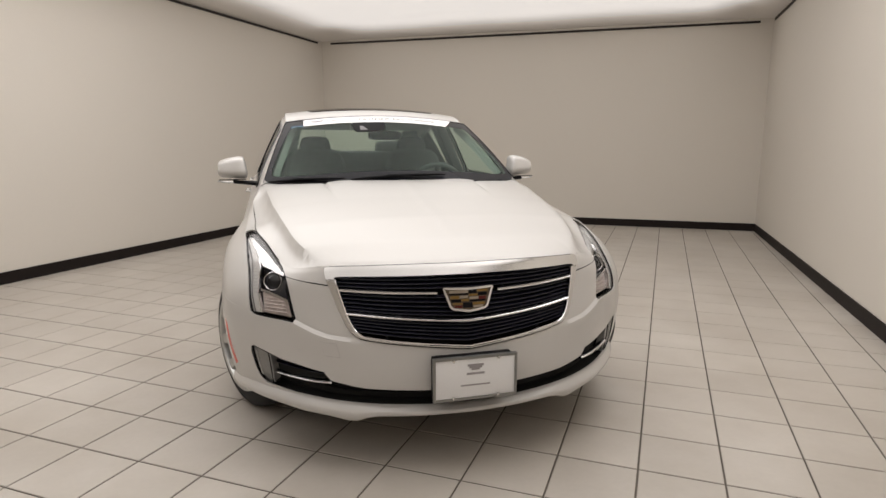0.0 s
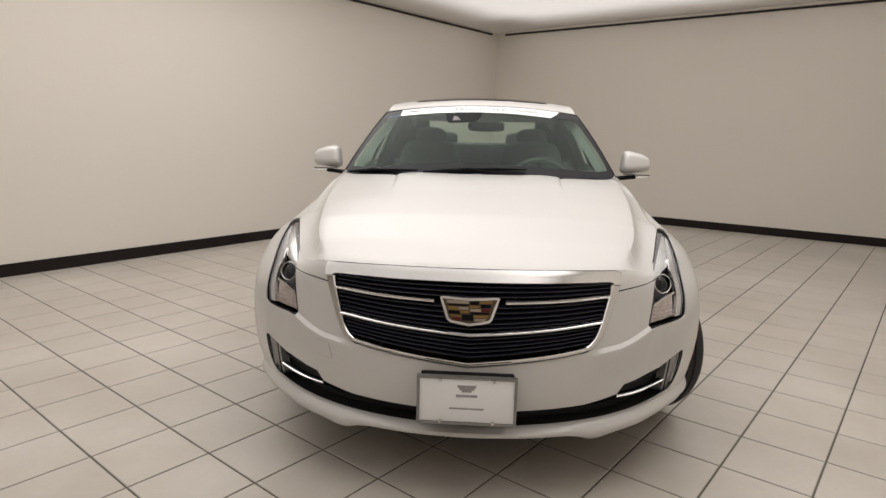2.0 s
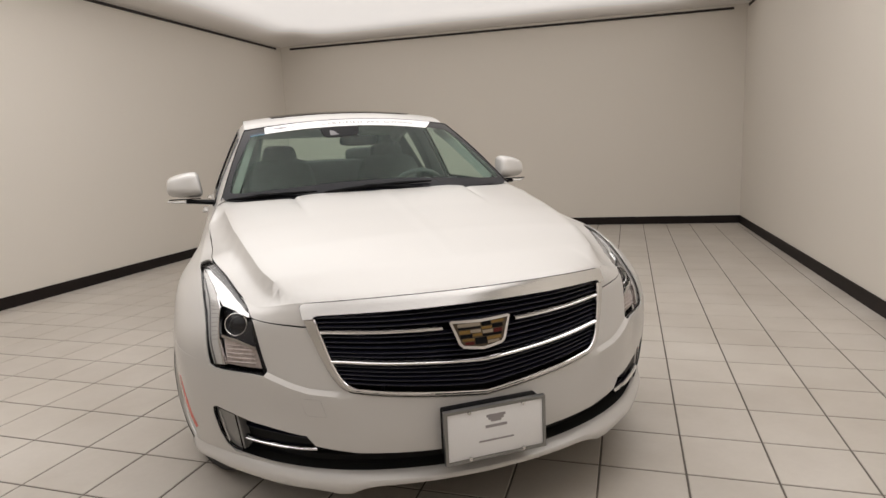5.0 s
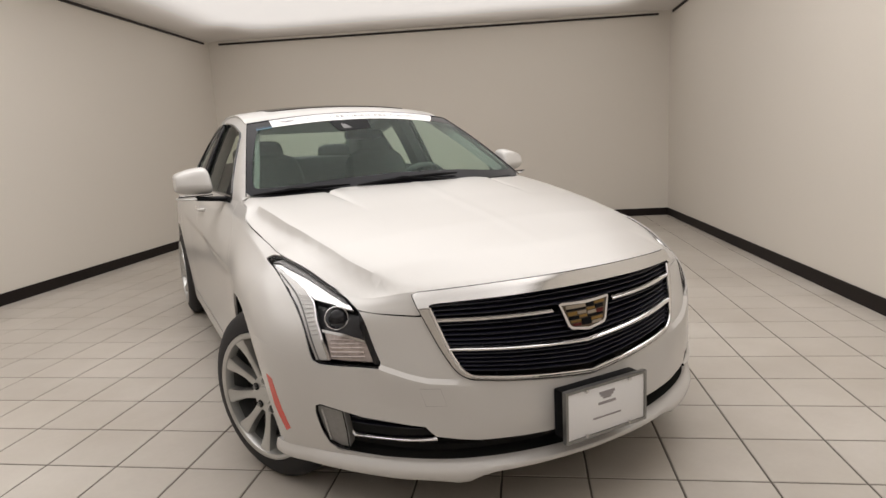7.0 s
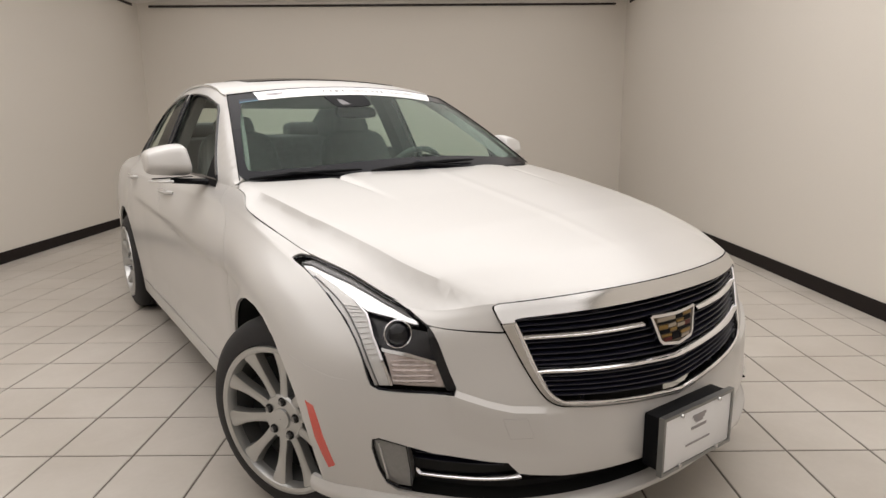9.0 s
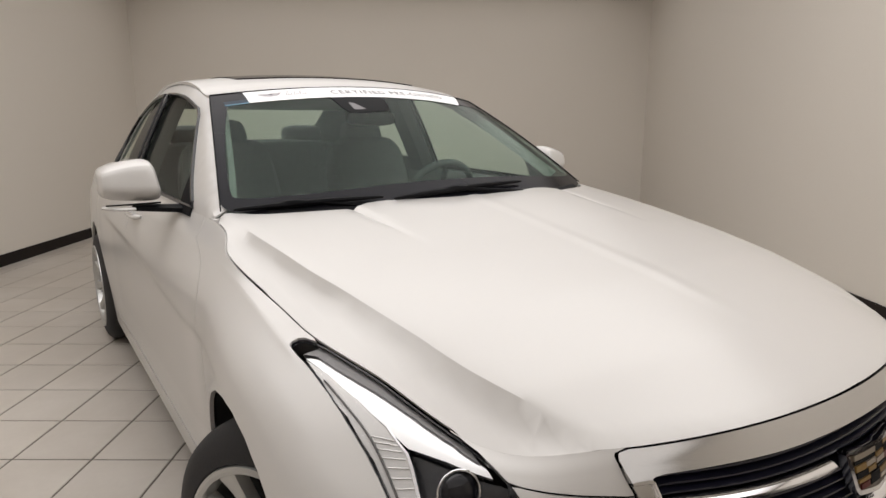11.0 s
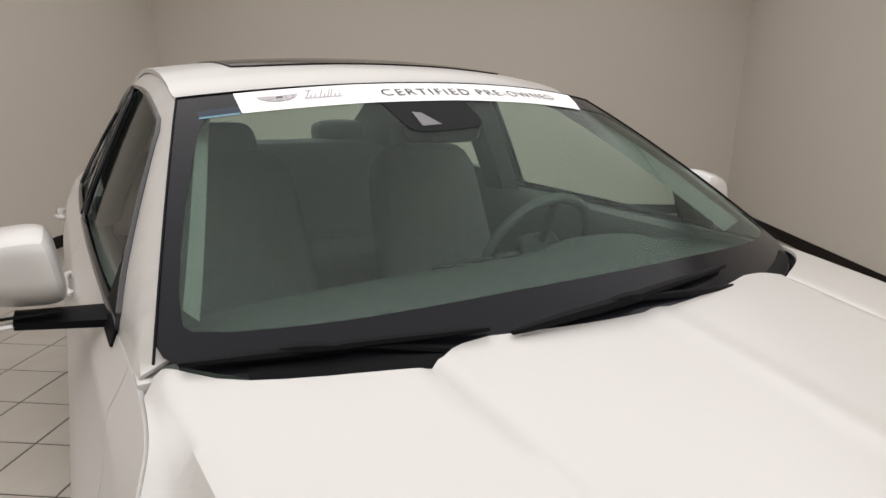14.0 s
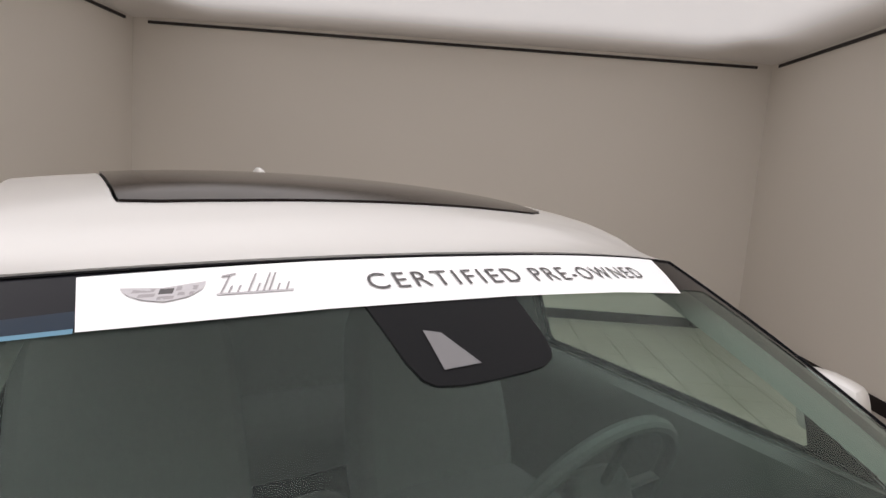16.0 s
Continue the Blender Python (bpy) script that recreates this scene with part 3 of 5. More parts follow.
def bumper_skin(s, t):
    p = hull_both(s, t)
    a, z = np.abs(p[:, 0]), p[:, 2]
    zl = ledge_z(a)
    d = .011 * np.clip((zl + .007 - z) / .014, 0, 1) * np.clip(1 - (zl - .02 - z) / .09, 0, 1) * np.clip((a - .36) / .08, 0, 1) * np.clip((.68 - a) / .05, 0, 1)
    return p + normal_both(s, t) * (d + .0008)[:, None]


def flank(s, t):
    """The flank with its crease, below which the doors and the rear of the fender are drawn in a little."""
    p = hull(s, t)
    y, z = p[:, 1], p[:, 2]
    line = np.interp(y, [.9, 1.0, 1.5, 1.8, 2.2, 3.4], [.690, .690, .698, .716, .750, .80])
    r = np.hypot(y - AXLE_F, z - HUB_Z)
    d = .009 * np.clip((line - z) / .03, 0, 1) * np.clip((z - .22) / .15, 0, 1) * np.clip((r - .392) / .02, 0, 1) * (y > AXLE_F) * np.clip((3.25 - y) / .3, 0, 1)
    return p - hull_normal(s, t) * d[:, None]


part("front_bumper", clip_region(full, [MOUTH_FULL, LAMP, LAMP_M, INTAKE_FULL, ARCH_F, ARCH_F[::-1] * (-1, 1)], bumper_skin, (.05, .07), .008, lines=LEDGE), PAINT, car, "pearl white front bumper cover")

# fender, doors, quarter panel and sill of one side, then mirrored
DOOR_CUT = [(1.515, .909), (1.49, .899), (1.45, .884), (1.42, .871), (1.38, .845), (1.34, .80), (1.322, .75), (1.312, .70), (1.303, .62), (1.30, .55), (1.30, .40), (1.302, .30), (1.304, .26)]
fender = [(3.75, 3.3), (3.7, 4.0), (4.0, 5.2), (4.7, 5.75), (5.0, 6.0), (5.3, 6.0), (5.5, 6.0), (6.0, 6.0), (6.5, 6.0), (7.0, 6.0), (7.5, 6.0), (8.0, 6.0), (8.08, 6.0), (8.185, 6.0)]
fender += [tuple(p) for p in on_side([(y - .002, z) for y, z in DOOR_CUT])]
fender += [tuple(p) for p in on_side([(1.20, .25), (1.1, .24), (.9, .30), (.7, .40), (.64, .505)])] + [tuple(p) for p in on_side([(y, z - .014) for y, z in SEAM])] + [(3.7, 2.4)]
FOLD = [np.array([(v, 5.0) for v in np.linspace(4.9, 8.0, 40)])]
fender_ob = part("front_fender", clip_region(np.array(fender), [LAMP, ARCH_F], flank, (.06, .10), .010, lines=FOLD), PAINT, car)
other_side(fender_ob)


def door_edges(y0, y1):
    low = [tuple(p) for p in on_side([(y0, .26), (y0 + (y1 - y0) * .33, .255), (y0 + (y1 - y0) * .66, .255), (y1, .26)])]
    up = [tuple(p) for p in on_side([(y1, .40), (y1 + .005, .55), (y1 + .005, .70), (y1, .80), (y1 - .005, .88)])]
    s1 = on_side([(y1, .86)])[0][0]
    if y0 < 2:
        s0, down = 8.19, on_side([(y + .002, z) for y, z in DOOR_CUT[:-1]])
    else:
        s0, down = on_side([(y0, .86)])[0][0], on_side([(y0, .90), (y0, .80), (y0 - .003, .70), (y0 - .006, .55), (y0 - .003, .40)])
    top = [(s1 + (s0 - s1) * k / 8, 6.0) for k in range(9)]
    return np.array(low + list(up) + top + list(down))


FRONT_DOOR, REAR_DOOR = door_edges(1.306, 2.464), door_edges(2.468, 3.40)
for name, edges in (("front_door", FRONT_DOOR), ("rear_door", REAR_DOOR)):
    fold = [np.array([(v, 5.0) for v in np.linspace(edges[:, 0].min() + (.75 if name == "front_door" else .02), edges[:, 0].max() - .02, 40)])]
    d = part(name, clip_region(edges, [ARCH_R], flank, (.05, .09), .010, lines=fold), PAINT, car)
    other_side(d)
quarter = [tuple(p) for p in on_side([(3.408, .26), (3.408, .40), (3.413, .55), (3.413, .70), (3.408, .80), (3.405, .88)])]
quarter += [(10.4, 6.0), (11, 6), (12, 6), (13, 6), (14, 6), (14, 3), (14, 0), (13, 0), (12, 0), (11, 0)]
q = part("rear_quarter_panel", clip_region(np.array(quarter), [ARCH_R], hull, where=lambda c: c.x > .02), PAINT, car)
other_side(q)
s0, s1 = on_side([(1.15, .22)])[0][0], on_side([(3.42, .22)])[0][0]
sill = [(s0, 0), (9, 0), (s1, 0)] + [tuple(p) for p in on_side([(3.40, .252), (2.8, .248), (2.2, .247), (1.6, .248), (1.26, .252), (1.18, .245)])]
d = part("sill", clip_region(np.array(sill), [ARCH_F, ARCH_R], hull), PAINT, car)
other_side(d)

# dark inner skin behind the panel joints
INNER_SKIN = np.array([(4.9, .5), (8, .5), (11, .5), (13.0, .8), (13.0, 5.4), (11, 5.5), (9, 5.5), (7.5, 5.4), (6.0, 5.0), (5.2, 4.2), (4.9, 3.0)])
skin = part("inner_skin", clip_region(INNER_SKIN, [shrink(ARCH_F, (-.04, -.05)), shrink(ARCH_R, (-.04, -.05))], inset(.045), (.15, .2), 0.0), UNDER, car)
other_side(skin)

# ---------------------------------------------------------------- bonnet
EDGE = hull(np.linspace(0, 8.14, 700), np.full(700, 6.0))
EDGE_Y = EDGE[:, 1]


def bonnet_edge(y):
    return np.interp(y, EDGE_Y, EDGE[:, 0]), np.interp(y, EDGE_Y, EDGE[:, 2])


MID_LINE = np.array([(.122, .762), (.30, .826), (.55, .884), (.90, .943), (1.20, .988), (1.50, 1.022)])


CREASE = curve_at([(.525, .258), (.565, .36), (.610, .50), (.648, .70), (.674, .87), (.686, .95), (.697, 1.06), (.711, 1.2), (.722, 1.32), (.730, 1.38), (.732, 1.44), (.72, 1.50)], np.linspace(0, 11, 200))


def bonnet_top(x, y):
    """The bonnet between its two shoulder creases: a low dome whose front edge is an arc."""
    a = np.abs(x)
    fade = np.clip(1 - (y - .13) / .75, 0, 1) ** 1.5
    eff = y - .125 * (a / .512) ** 2.1 * fade
    u = curve_at(MID_LINE, np.interp(eff, MID_LINE[:, 0], np.arange(len(MID_LINE))))[..., 1]
    camber = np.interp(y, [.13, .3, .5, .7, .95, 1.4], [.030, .045, .047, .046, .045, .038])
    rib = 0.368 + 0.034 * np.clip((y - .8) / .45, 0, 1.2)
    back = np.clip((y - 0.84) / 0.36, 0, 1) ** 1.2
    z = u - camber * (a / .70) ** 2.6
    z = z + back * 0.005 * (1 - np.clip((a - rib) / np.interp(y, [.84, 1.10], [.04, .013]), 0, 1) ** 2 * (3 - 2 * np.clip((a - rib) / np.interp(y, [.84, 1.10], [.04, .013]), 0, 1)))
    z = z - back * 0.005 * np.exp(-((a - rib - .013) / .009) ** 2)
    return z + 0.0025 * np.clip(1 - a / 0.03, 0, 1) * np.clip((y - .2) / .3, 0, 1)


def bonnet_raw(x, y):
    xe, ze = bonnet_edge(y)
    xc = np.minimum(np.interp(y, CREASE[:, 1], CREASE[:, 0]), xe - 1e-4)
    a = np.abs(x)
    zc = bonnet_top(xc, y)
    # a steep narrow step beside the crease, then a gentler flange down to the joint
    step_w = np.minimum(.030, .42 * np.maximum(xe - xc, .012))
    q = np.clip((a - xc) / step_w, 0, 1)
    rest = np.clip((a - xc - .7 * step_w) / np.maximum(xe - xc - .7 * step_w, .006), 0, 1.3)
    side_z = zc + (ze - zc) * (.60 * (1 - (1 - q) ** 1.6) + .40 * rest) + .8 * np.maximum(xc - a, 0)
    soft = .0042 + .002 * np.clip((.75 - y) / .45, 0, 1)
    return -soft * np.log(np.exp(-(bonnet_top(x, y) - .95) / soft) + np.exp(-(side_z - .95) / soft)) + .95


EDGE_GAP = EDGE[:, 2] - bonnet_raw(EDGE[:, 0], EDGE[:, 1])


def bonnet(x, y):
    """The bonnet's surface: the dome, a crisp shoulder crease on either side, and flanks down to the joint."""
    x, y = np.asarray(x, float), np.asarray(y, float)
    d = np.hypot(np.abs(x)[:, None] - EDGE[None, :, 0], y[:, None] - EDGE[None, :, 1])
    k = d.argmin(1)
    near = d[np.arange(len(x)), k]
    return np.stack([x, y, bonnet_raw(x, y) + EDGE_GAP[k] * np.clip(1 - near / .16, 0, 1) ** 2], -1)


side = hull(np.linspace(0, 8.14, 110), np.full(110, 6.0))[:, :2]
rear = [(.738, 1.466), (.722, 1.468), (.706, 1.452), (.69, 1.430), (.665, 1.398), (.63, 1.369), (.59, 1.346), (.54, 1.322), (.48, 1.297), (.43, 1.277), (.415, 1.273), (.395, 1.278), (.375, 1.289), (.355, 1.294), (.30, 1.294), (.15, 1.290), (0, 1.288)]
right = np.concatenate([side[side[:, 1] < 1.452], np.array(rear)])
right = right[(right[:, 0] > 1e-6)]
outline = np.concatenate([[side[0]], right, [(0, 1.288)], right[::-1] * (-1, 1)])
outline = shrink(outline, np.where(outline[:, 1:] > .42, np.where(outline[:, 1:] > 1.0, 0.005, 0.003), 0.0))
def joined(a, b):
    """Both meshes in one."""
    me = bpy.data.meshes.new("joined")
    b.to_mesh(me)
    b.free()
    a.from_mesh(me)
    bpy.data.meshes.remove(me)
    return a


fold_line = np.array([(np.interp(v, CREASE[:, 1], CREASE[:, 0]), v) for v in np.linspace(.31, 1.44, 92)])
fold_in, fold_out = fold_line - (.013, 0), (fold_line + (.013, 0))[20:-16]
rib_y = np.linspace(.84, 1.255, 24)
ribs = [np.stack([0.368 + 0.034 * np.clip((rib_y - .8) / .45, 0, 1.2) + d, rib_y], -1) for d in (-.004, .005, .013, .022)]
bonnet_bm = clip_region(outline, [], bonnet, 0.02, 0.006, flip=False, lines=[f * m for f in (fold_line, fold_in, fold_out, *ribs) for m in ((1, 1), (-1, 1))], where=lambda c: c.y > .42)
CHEEK = np.array([(1.7, 4.06), (1.95, 4.08), (2.3, 4.24), (2.6, 4.41), (2.85, 4.58), (3.0, 4.75), (3.3, 6.0), (2.9, 6.0), (2.4, 6.0), (1.7, 6.0)])
cheek = clip_region(CHEEK, [MOUTH, LAMP], hull, (.04, .08), .008, where=lambda c: c.z < .722)
mirrored(cheek)
part("bonnet", joined(bonnet_bm, cheek), PAINT, car, "pearl white bonnet with two faint creases", sharp=28.0)

# added dark tube in the joint between bonnet and fender, for the gap's shade
joint_line = EDGE[(EDGE_Y > .80) & (EDGE_Y < 1.44)][::6] - np.array([.0026, 0, .0035])
part("joint_seal", tube([tuple(p) for p in joint_line], .0026, ring=6), UNDER, car)
other_side(car.children[-1])

# ---------------------------------------------------------------- windscreen, roof and side frames
HEAD_X = .588    # half the width of the windscreen at the roof


def screen(u, v):
    """The windscreen: u from side to side (-1 to 1), v from the cowl (0) to the roof (1)."""
    u, v = np.asarray(u, float), np.asarray(v, float)
    x = u * (.738 + (HEAD_X - .738) * v)
    y = (1.205 + .245 * u**2) * (1 - v) + (1.945 + .110 * u**2) * v
    z = (.972 - .004 * u**2) * (1 - v) + (1.366 - .040 * u**2) * v
    z = z + .085 * v * (1 - v) * (1 - .25 * u**2)
    return np.stack([x, y, z], -1)


def screen_up(depth):
    def f(u, v):
        a, b = screen(u + .01, v) - screen(u - .01, v), screen(u, v + .01) - screen(u, v - .01)
        n = np.cross(a, b)
        return screen(u, v) + n / np.linalg.norm(n, axis=-1, keepdims=True) * depth
    return f


SCREEN_EDGE = np.array([(-1, .075), (-.985, .045), (-.955, .025), (-.90, .012), (-.80, -.005), (-.6, -.02), (0, -.02), (.6, -.02), (.80, -.005), (.90, .012), (.955, .025), (.985, .045), (1, .075), (1, .5), (1, .985), (.6, .985), (0, .985), (-.6, .985), (-1, .985), (-1, .5)])
CLEAR = rounded([(-.93, .095), (-.70, .112), (-.45, .138), (-.25, .153), (0, .158), (.25, .153), (.45, .138), (.70, .112), (.93, .095), (.963, .12), (.962, .38), (.94, .65), (.918, .83), (.89, .847), (.4, .862), (0, .865), (-.4, .862), (-.89, .847), (-.918, .83), (-.94, .65), (-.962, .38), (-.963, .12)], 1)
BRACKET = rounded([(-.345, .93), (0.015, .93), (.008, .84), (-.005, .745), (-.035, .712), (-.12, .700), (-.27, .692), (-.305, .715), (-.325, .83)], 1)
pane = part("windscreen", sheet(SCREEN_EDGE, [], screen, (.05, .05), 0.0), PANE, car, "clear green-tinted windscreen")
pane.visible_shadow = False
part("border", clip_region(SCREEN_EDGE, [CLEAR], screen_up(.0015), (.05, .05), 0.0, flip=False), FRIT, pane, "black ceramic border of the windscreen")
part("rubber_seal", tube([Vector(p) + Vector((0, -.002, .002)) for p in screen(np.concatenate([np.full(12, -1.0), np.linspace(-1, 1, 30), np.full(12, 1.0)]), np.concatenate([np.linspace(.03, .98, 12), np.full(30, .988), np.linspace(.98, .03, 12)]))], .0022, ring=6), BLACK, pane)

TOP_LINE = np.concatenate([screen(np.ones(12), np.linspace(-.02, .985, 12)) + (.002, .002, .003),
                           [(.588, 2.30, 1.380), (.586, 2.60, 1.400), (.580, 2.95, 1.382), (.596, 3.35, 1.285), (.640, 3.80, 1.09), (.67, 4.05, .99)]])
WAIST = hull(np.linspace(7.0, 12.0, 400), np.full(400, 6.0))


def frame_x(y, z):
    """The side frame over the waist: out from the roof's edge, with the flank's lean."""
    y, z = np.asarray(y, float), np.asarray(z, float)
    k = np.interp(y, TOP_LINE[:, 1], np.arange(len(TOP_LINE)))
    top = curve_at(TOP_LINE, k)
    xt, zt = top[..., 0], top[..., 2]
    xb, zb = np.interp(y, WAIST[:, 1], WAIST[:, 0]), np.interp(y, WAIST[:, 1], WAIST[:, 2])
    f = np.clip((z - zb) / np.maximum(zt - zb, 0.02), 0, 1)
    x = xb + (xt - xb) * f + .035 * f * (1 - f) * np.clip((zt - zb) / .2, 0, 1)
    x = x - .020 * np.clip((f - .86) / .14, 0, 1) ** 2
    return np.stack([x, y, z], -1)


def top_z(y):
    k = np.interp(y, TOP_LINE[:, 1], np.arange(len(TOP_LINE)))
    return curve_at(TOP_LINE, k)[..., 2]


def belt_z(y):
    return np.interp(y, WAIST[:, 1], WAIST[:, 2])


ys = np.linspace(1.47, 4.04, 80)
yb = np.linspace(4.04, 1.47, 50)
frame_outline = np.concatenate([np.stack([ys, top_z(ys) - .004 * np.exp(-((ys - 2.12) / .06) ** 2)], -1), np.stack([yb, belt_z(yb) - .006], -1)])
wy = np.linspace(1.66, 2.590, 17)
front_glass = np.concatenate([np.stack([wy, np.minimum(top_z(wy) - .050, .972 + (wy - 1.66) * .78)], -1), [(2.585, 1.0), (2.57, .985), (2.1, .980), (1.69, .972)]])
ry = np.linspace(2.660, 3.28, 12)
rear_glass = np.concatenate([np.stack([ry, top_z(ry) - .050], -1), [(3.30, 1.14), (3.27, .998), (2.9, .992), (2.655, .988)]])
qy = np.linspace(3.325, 3.60, 5)
quarter_glass = np.concatenate([np.stack([qy, np.maximum(top_z(qy) - .065, 1.03)], -1), [(3.62, 1.02), (3.56, 1.008), (3.31, 1.0)]])
side_frame = part("side_frame", clip_region(frame_outline, [front_glass, rear_glass, quarter_glass], frame_x, (.04, .03), .006, flip=False), PAINT, car)
other_side(side_frame)


def frame_in(depth):
    return lambda y, z: frame_x(y, z) - np.array([depth, 0, 0])


for name, g in (("side_window", front_glass), ("side_window", rear_glass), ("side_window", quarter_glass)):
    w = part(name, sheet(shrink(g, -.004), [], frame_in(.012), .05, 0.0), SIDE_PANE, car)
    w.visible_shadow = False
    ring = dense(shrink(g, .002), .03)
    part("window_trim", tube([Vector(p) + Vector((.001, 0, 0)) for p in frame_x(ring[:, 0], ring[:, 1])], .007, ring=6, closed=True), GLOSS, w)
    w2 = other_side(w)
    w2.visible_shadow = False
    for c in w.children:
        o = other_side(c)
        o.parent = w2
yy = np.linspace(1.5, 3.5, 24)
part("waist_strip", tube([Vector(p) + Vector((.004, 0, -.004)) for p in frame_x(yy, belt_z(yy) + .014)], .006, ring=6), CHROME, car, "bright strip under the side windows")
other_side(car.children[-1])
post = np.array([(2.578, 1.0), (2.662, .99), (2.667, 1.315), (2.583, 1.322)])
b = part("door_post", sheet(post, [], frame_in(-.001), .04, 0.006), GLOSS, car)
other_side(b)

ROOF_MID = np.array([(1.945, 1.366), (2.12, 1.403), (2.40, 1.434), (2.75, 1.440), (3.0, 1.422), (3.16, 1.395)])


def roof(x, y):
    x, y = np.asarray(x, float), np.asarray(y, float)
    m = curve_at(ROOF_MID, np.interp(y, ROOF_MID[:, 0], np.arange(len(ROOF_MID))))[..., 1]
    k = np.interp(y, TOP_LINE[:, 1], np.arange(len(TOP_LINE)))
    e = curve_at(TOP_LINE, k)
    xe, ze = e[..., 0], e[..., 2]
    front = screen(np.clip(x / HEAD_X, -1, 1), np.full_like(x, 1.0))[..., 2]
    r = np.clip(np.abs(x) / xe, 0, 1)
    z = ze + (m - ze) * (1 - r**2.2)
    near = np.clip((y - (1.945 + .110 * (x / HEAD_X) ** 2)) / .12, 0, 1)
    return np.stack([x, y, front * (1 - near) + z * near], -1)


xs = np.linspace(-1, 1, 25)
fr = np.stack([xs * HEAD_X, 1.952 + .110 * xs**2], -1)
ey = np.linspace(2.1, 3.16, 16)
ex = np.array([curve_at(TOP_LINE, np.interp(v, TOP_LINE[:, 1], np.arange(len(TOP_LINE))))[0] for v in ey]) - .001
roof_outline = np.concatenate([fr, np.stack([ex, ey], -1), np.stack([-ex, ey], -1)[::-1]])
SUNROOF = rounded([(-.425, 2.25), (-.2, 2.21), (.2, 2.21), (.425, 2.25), (.43, 2.36), (.43, 2.86), (.40, 2.90), (-.40, 2.90), (-.43, 2.86), (-.43, 2.3)], 1)
part("roof", clip_region(roof_outline, [SUNROOF], roof, .036, .012, flip=False), PAINT, car)


def roof_up(d):
    return lambda x, y: roof(x, y) + np.array([0, 0, d])


SUNGLASS = material("dark_roof_glass", (0.020, 0.015, 0.014), 0.1, 0.0, 0.0, 0.1, 100.0, spec=0.15)
part("sunroof", sheet(shrink(SUNROOF, .004), [], roof_up(.004), .04, .012), SUNGLASS, car, "dark glass sunroof panel")
part("headliner", sheet(shrink(roof_outline, .03), [], roof_up(-.035), .08, 0.0, flip=True), LINER, car)

# rear window and boot lid
def rear_screen(u, v):
    u, v = np.asarray(u, float), np.asarray(v, float)
    x = u * (.58 + (.665 - .58) * v)
    y = 3.16 + .70 * v - .10 * u**2 * (1 - v) - .02 * u**2
    z = (1.385 - .045 * u**2) * (1 - v) + (1.035 - .01 * u**2) * v + .09 * v * (1 - v)
    return np.stack([x, y, z], -1)


part("rear_window", sheet(np.array([(-1, 0), (1, 0), (1, 1), (-1, 1)]), [], rear_screen, .08, 0.0), SIDE_PANE, car).visible_shadow = False
part("boot_lid", sheet(np.array([(-.66, 3.86), (.66, 3.86), (.64, 4.2), (.53, 4.44), (0, 4.53), (-.53, 4.44), (-.64, 4.2)]), [],
     lambda x, y: np.stack([x, y, .984 + .03 * (1 - (x / .7) ** 2) + 0 * y], -1), .06, .02), PAINT, car)
fin = bmesh.new()
bmesh.ops.create_uvsphere(fin, u_segments=16, v_segments=10, radius=1.0)
for v in fin.verts:
    v.co = Vector((v.co.x * .018, 3.02 + v.co.y * .07 + v.co.z * .03, 1.405 + max(v.co.z, -.2) * .045))
part("roof_aerial", fin, PAINT, car, "small white fin aerial")

# ---------------------------------------------------------------- grille
side_in = MOUTH_SIDE[4:] + np.interp(np.arange(56), [0, 25, 40, 56], [1, .75, .75, .75])[:, None] * np.stack([np.interp(np.arange(56), [0, 30, 40, 56], [-.034, -.023, -.006, 0]), np.interp(np.arange(56), [0, 20, 32, 40, 56], [0, 0, .012, .018, .020])], -1)
side_in = side_in[side_in[:, 1] < .708]
INNER = np.array(on_front([(0, .719), (.12, .719), (.25, .718), (.38, .716), (.455, .713), (.470, .7105)] + [tuple(v) for v in side_in]))
INNER[0, 0] = INNER[-1, 0] = 0.0
INNER_FULL = np.concatenate([INNER, INNER[::-1][1:-1] * (-1, 1)])
frame_ring = shrink(MOUTH_FULL, np.where(MOUTH_FULL[:, 1:] > 5.4, (.022, .11), (.012, .04)))


def grille_face(s, t):
    """The frame stands proud of the body, most along its inner edge."""
    p = hull_both(s, t)
    k = np.clip((.764 - .06 * p[:, 0] ** 2 - p[:, 2]) / .045, 0, 1) * (p[:, 2] > .70)
    return p + normal_both(s, t) * (.003 + .011 * k + .004 * (p[:, 2] <= .70))[:, None]


grille = part("grille", clip_region(frame_ring, [INNER_FULL], grille_face, (.04, .06), .022), SATIN, car, "wide satin chrome grille frame")
part("surround", clip_region(shrink(MOUTH_FULL, (-.01, -.01)), [INNER_FULL], both(.012), (.06, .10), 0.0), BLACK, grille)
rim_at = INNER_FULL[(hull_both(INNER_FULL[:, 0], INNER_FULL[:, 1])[:, 2] < .706)]
start = int(np.argmax(np.linalg.norm(rim_at - np.roll(rim_at, 1, 0), axis=1)))
rim_at = np.roll(rim_at, -start, 0)
part("bright_rim", tube([tuple(p) for p in hull_both(rim_at[:, 0], rim_at[:, 1]) + normal_both(rim_at[:, 0], rim_at[:, 1]) * .006], .0048, ring=8), CHROME, grille, "thin bright chrome rim")
part("backing", sheet(shrink(INNER_FULL, -.02), [], both(.060), (.15, .2), 0.0, flip=True), UNDER, grille)
IN_X, IN_Z = side_in[::-1][20:, 0], side_in[::-1][20:, 1]


def fin_z(k, x):
    return .717 + ((.462 + .044 * (np.abs(x) / .38) ** 1.1) - .717) * k


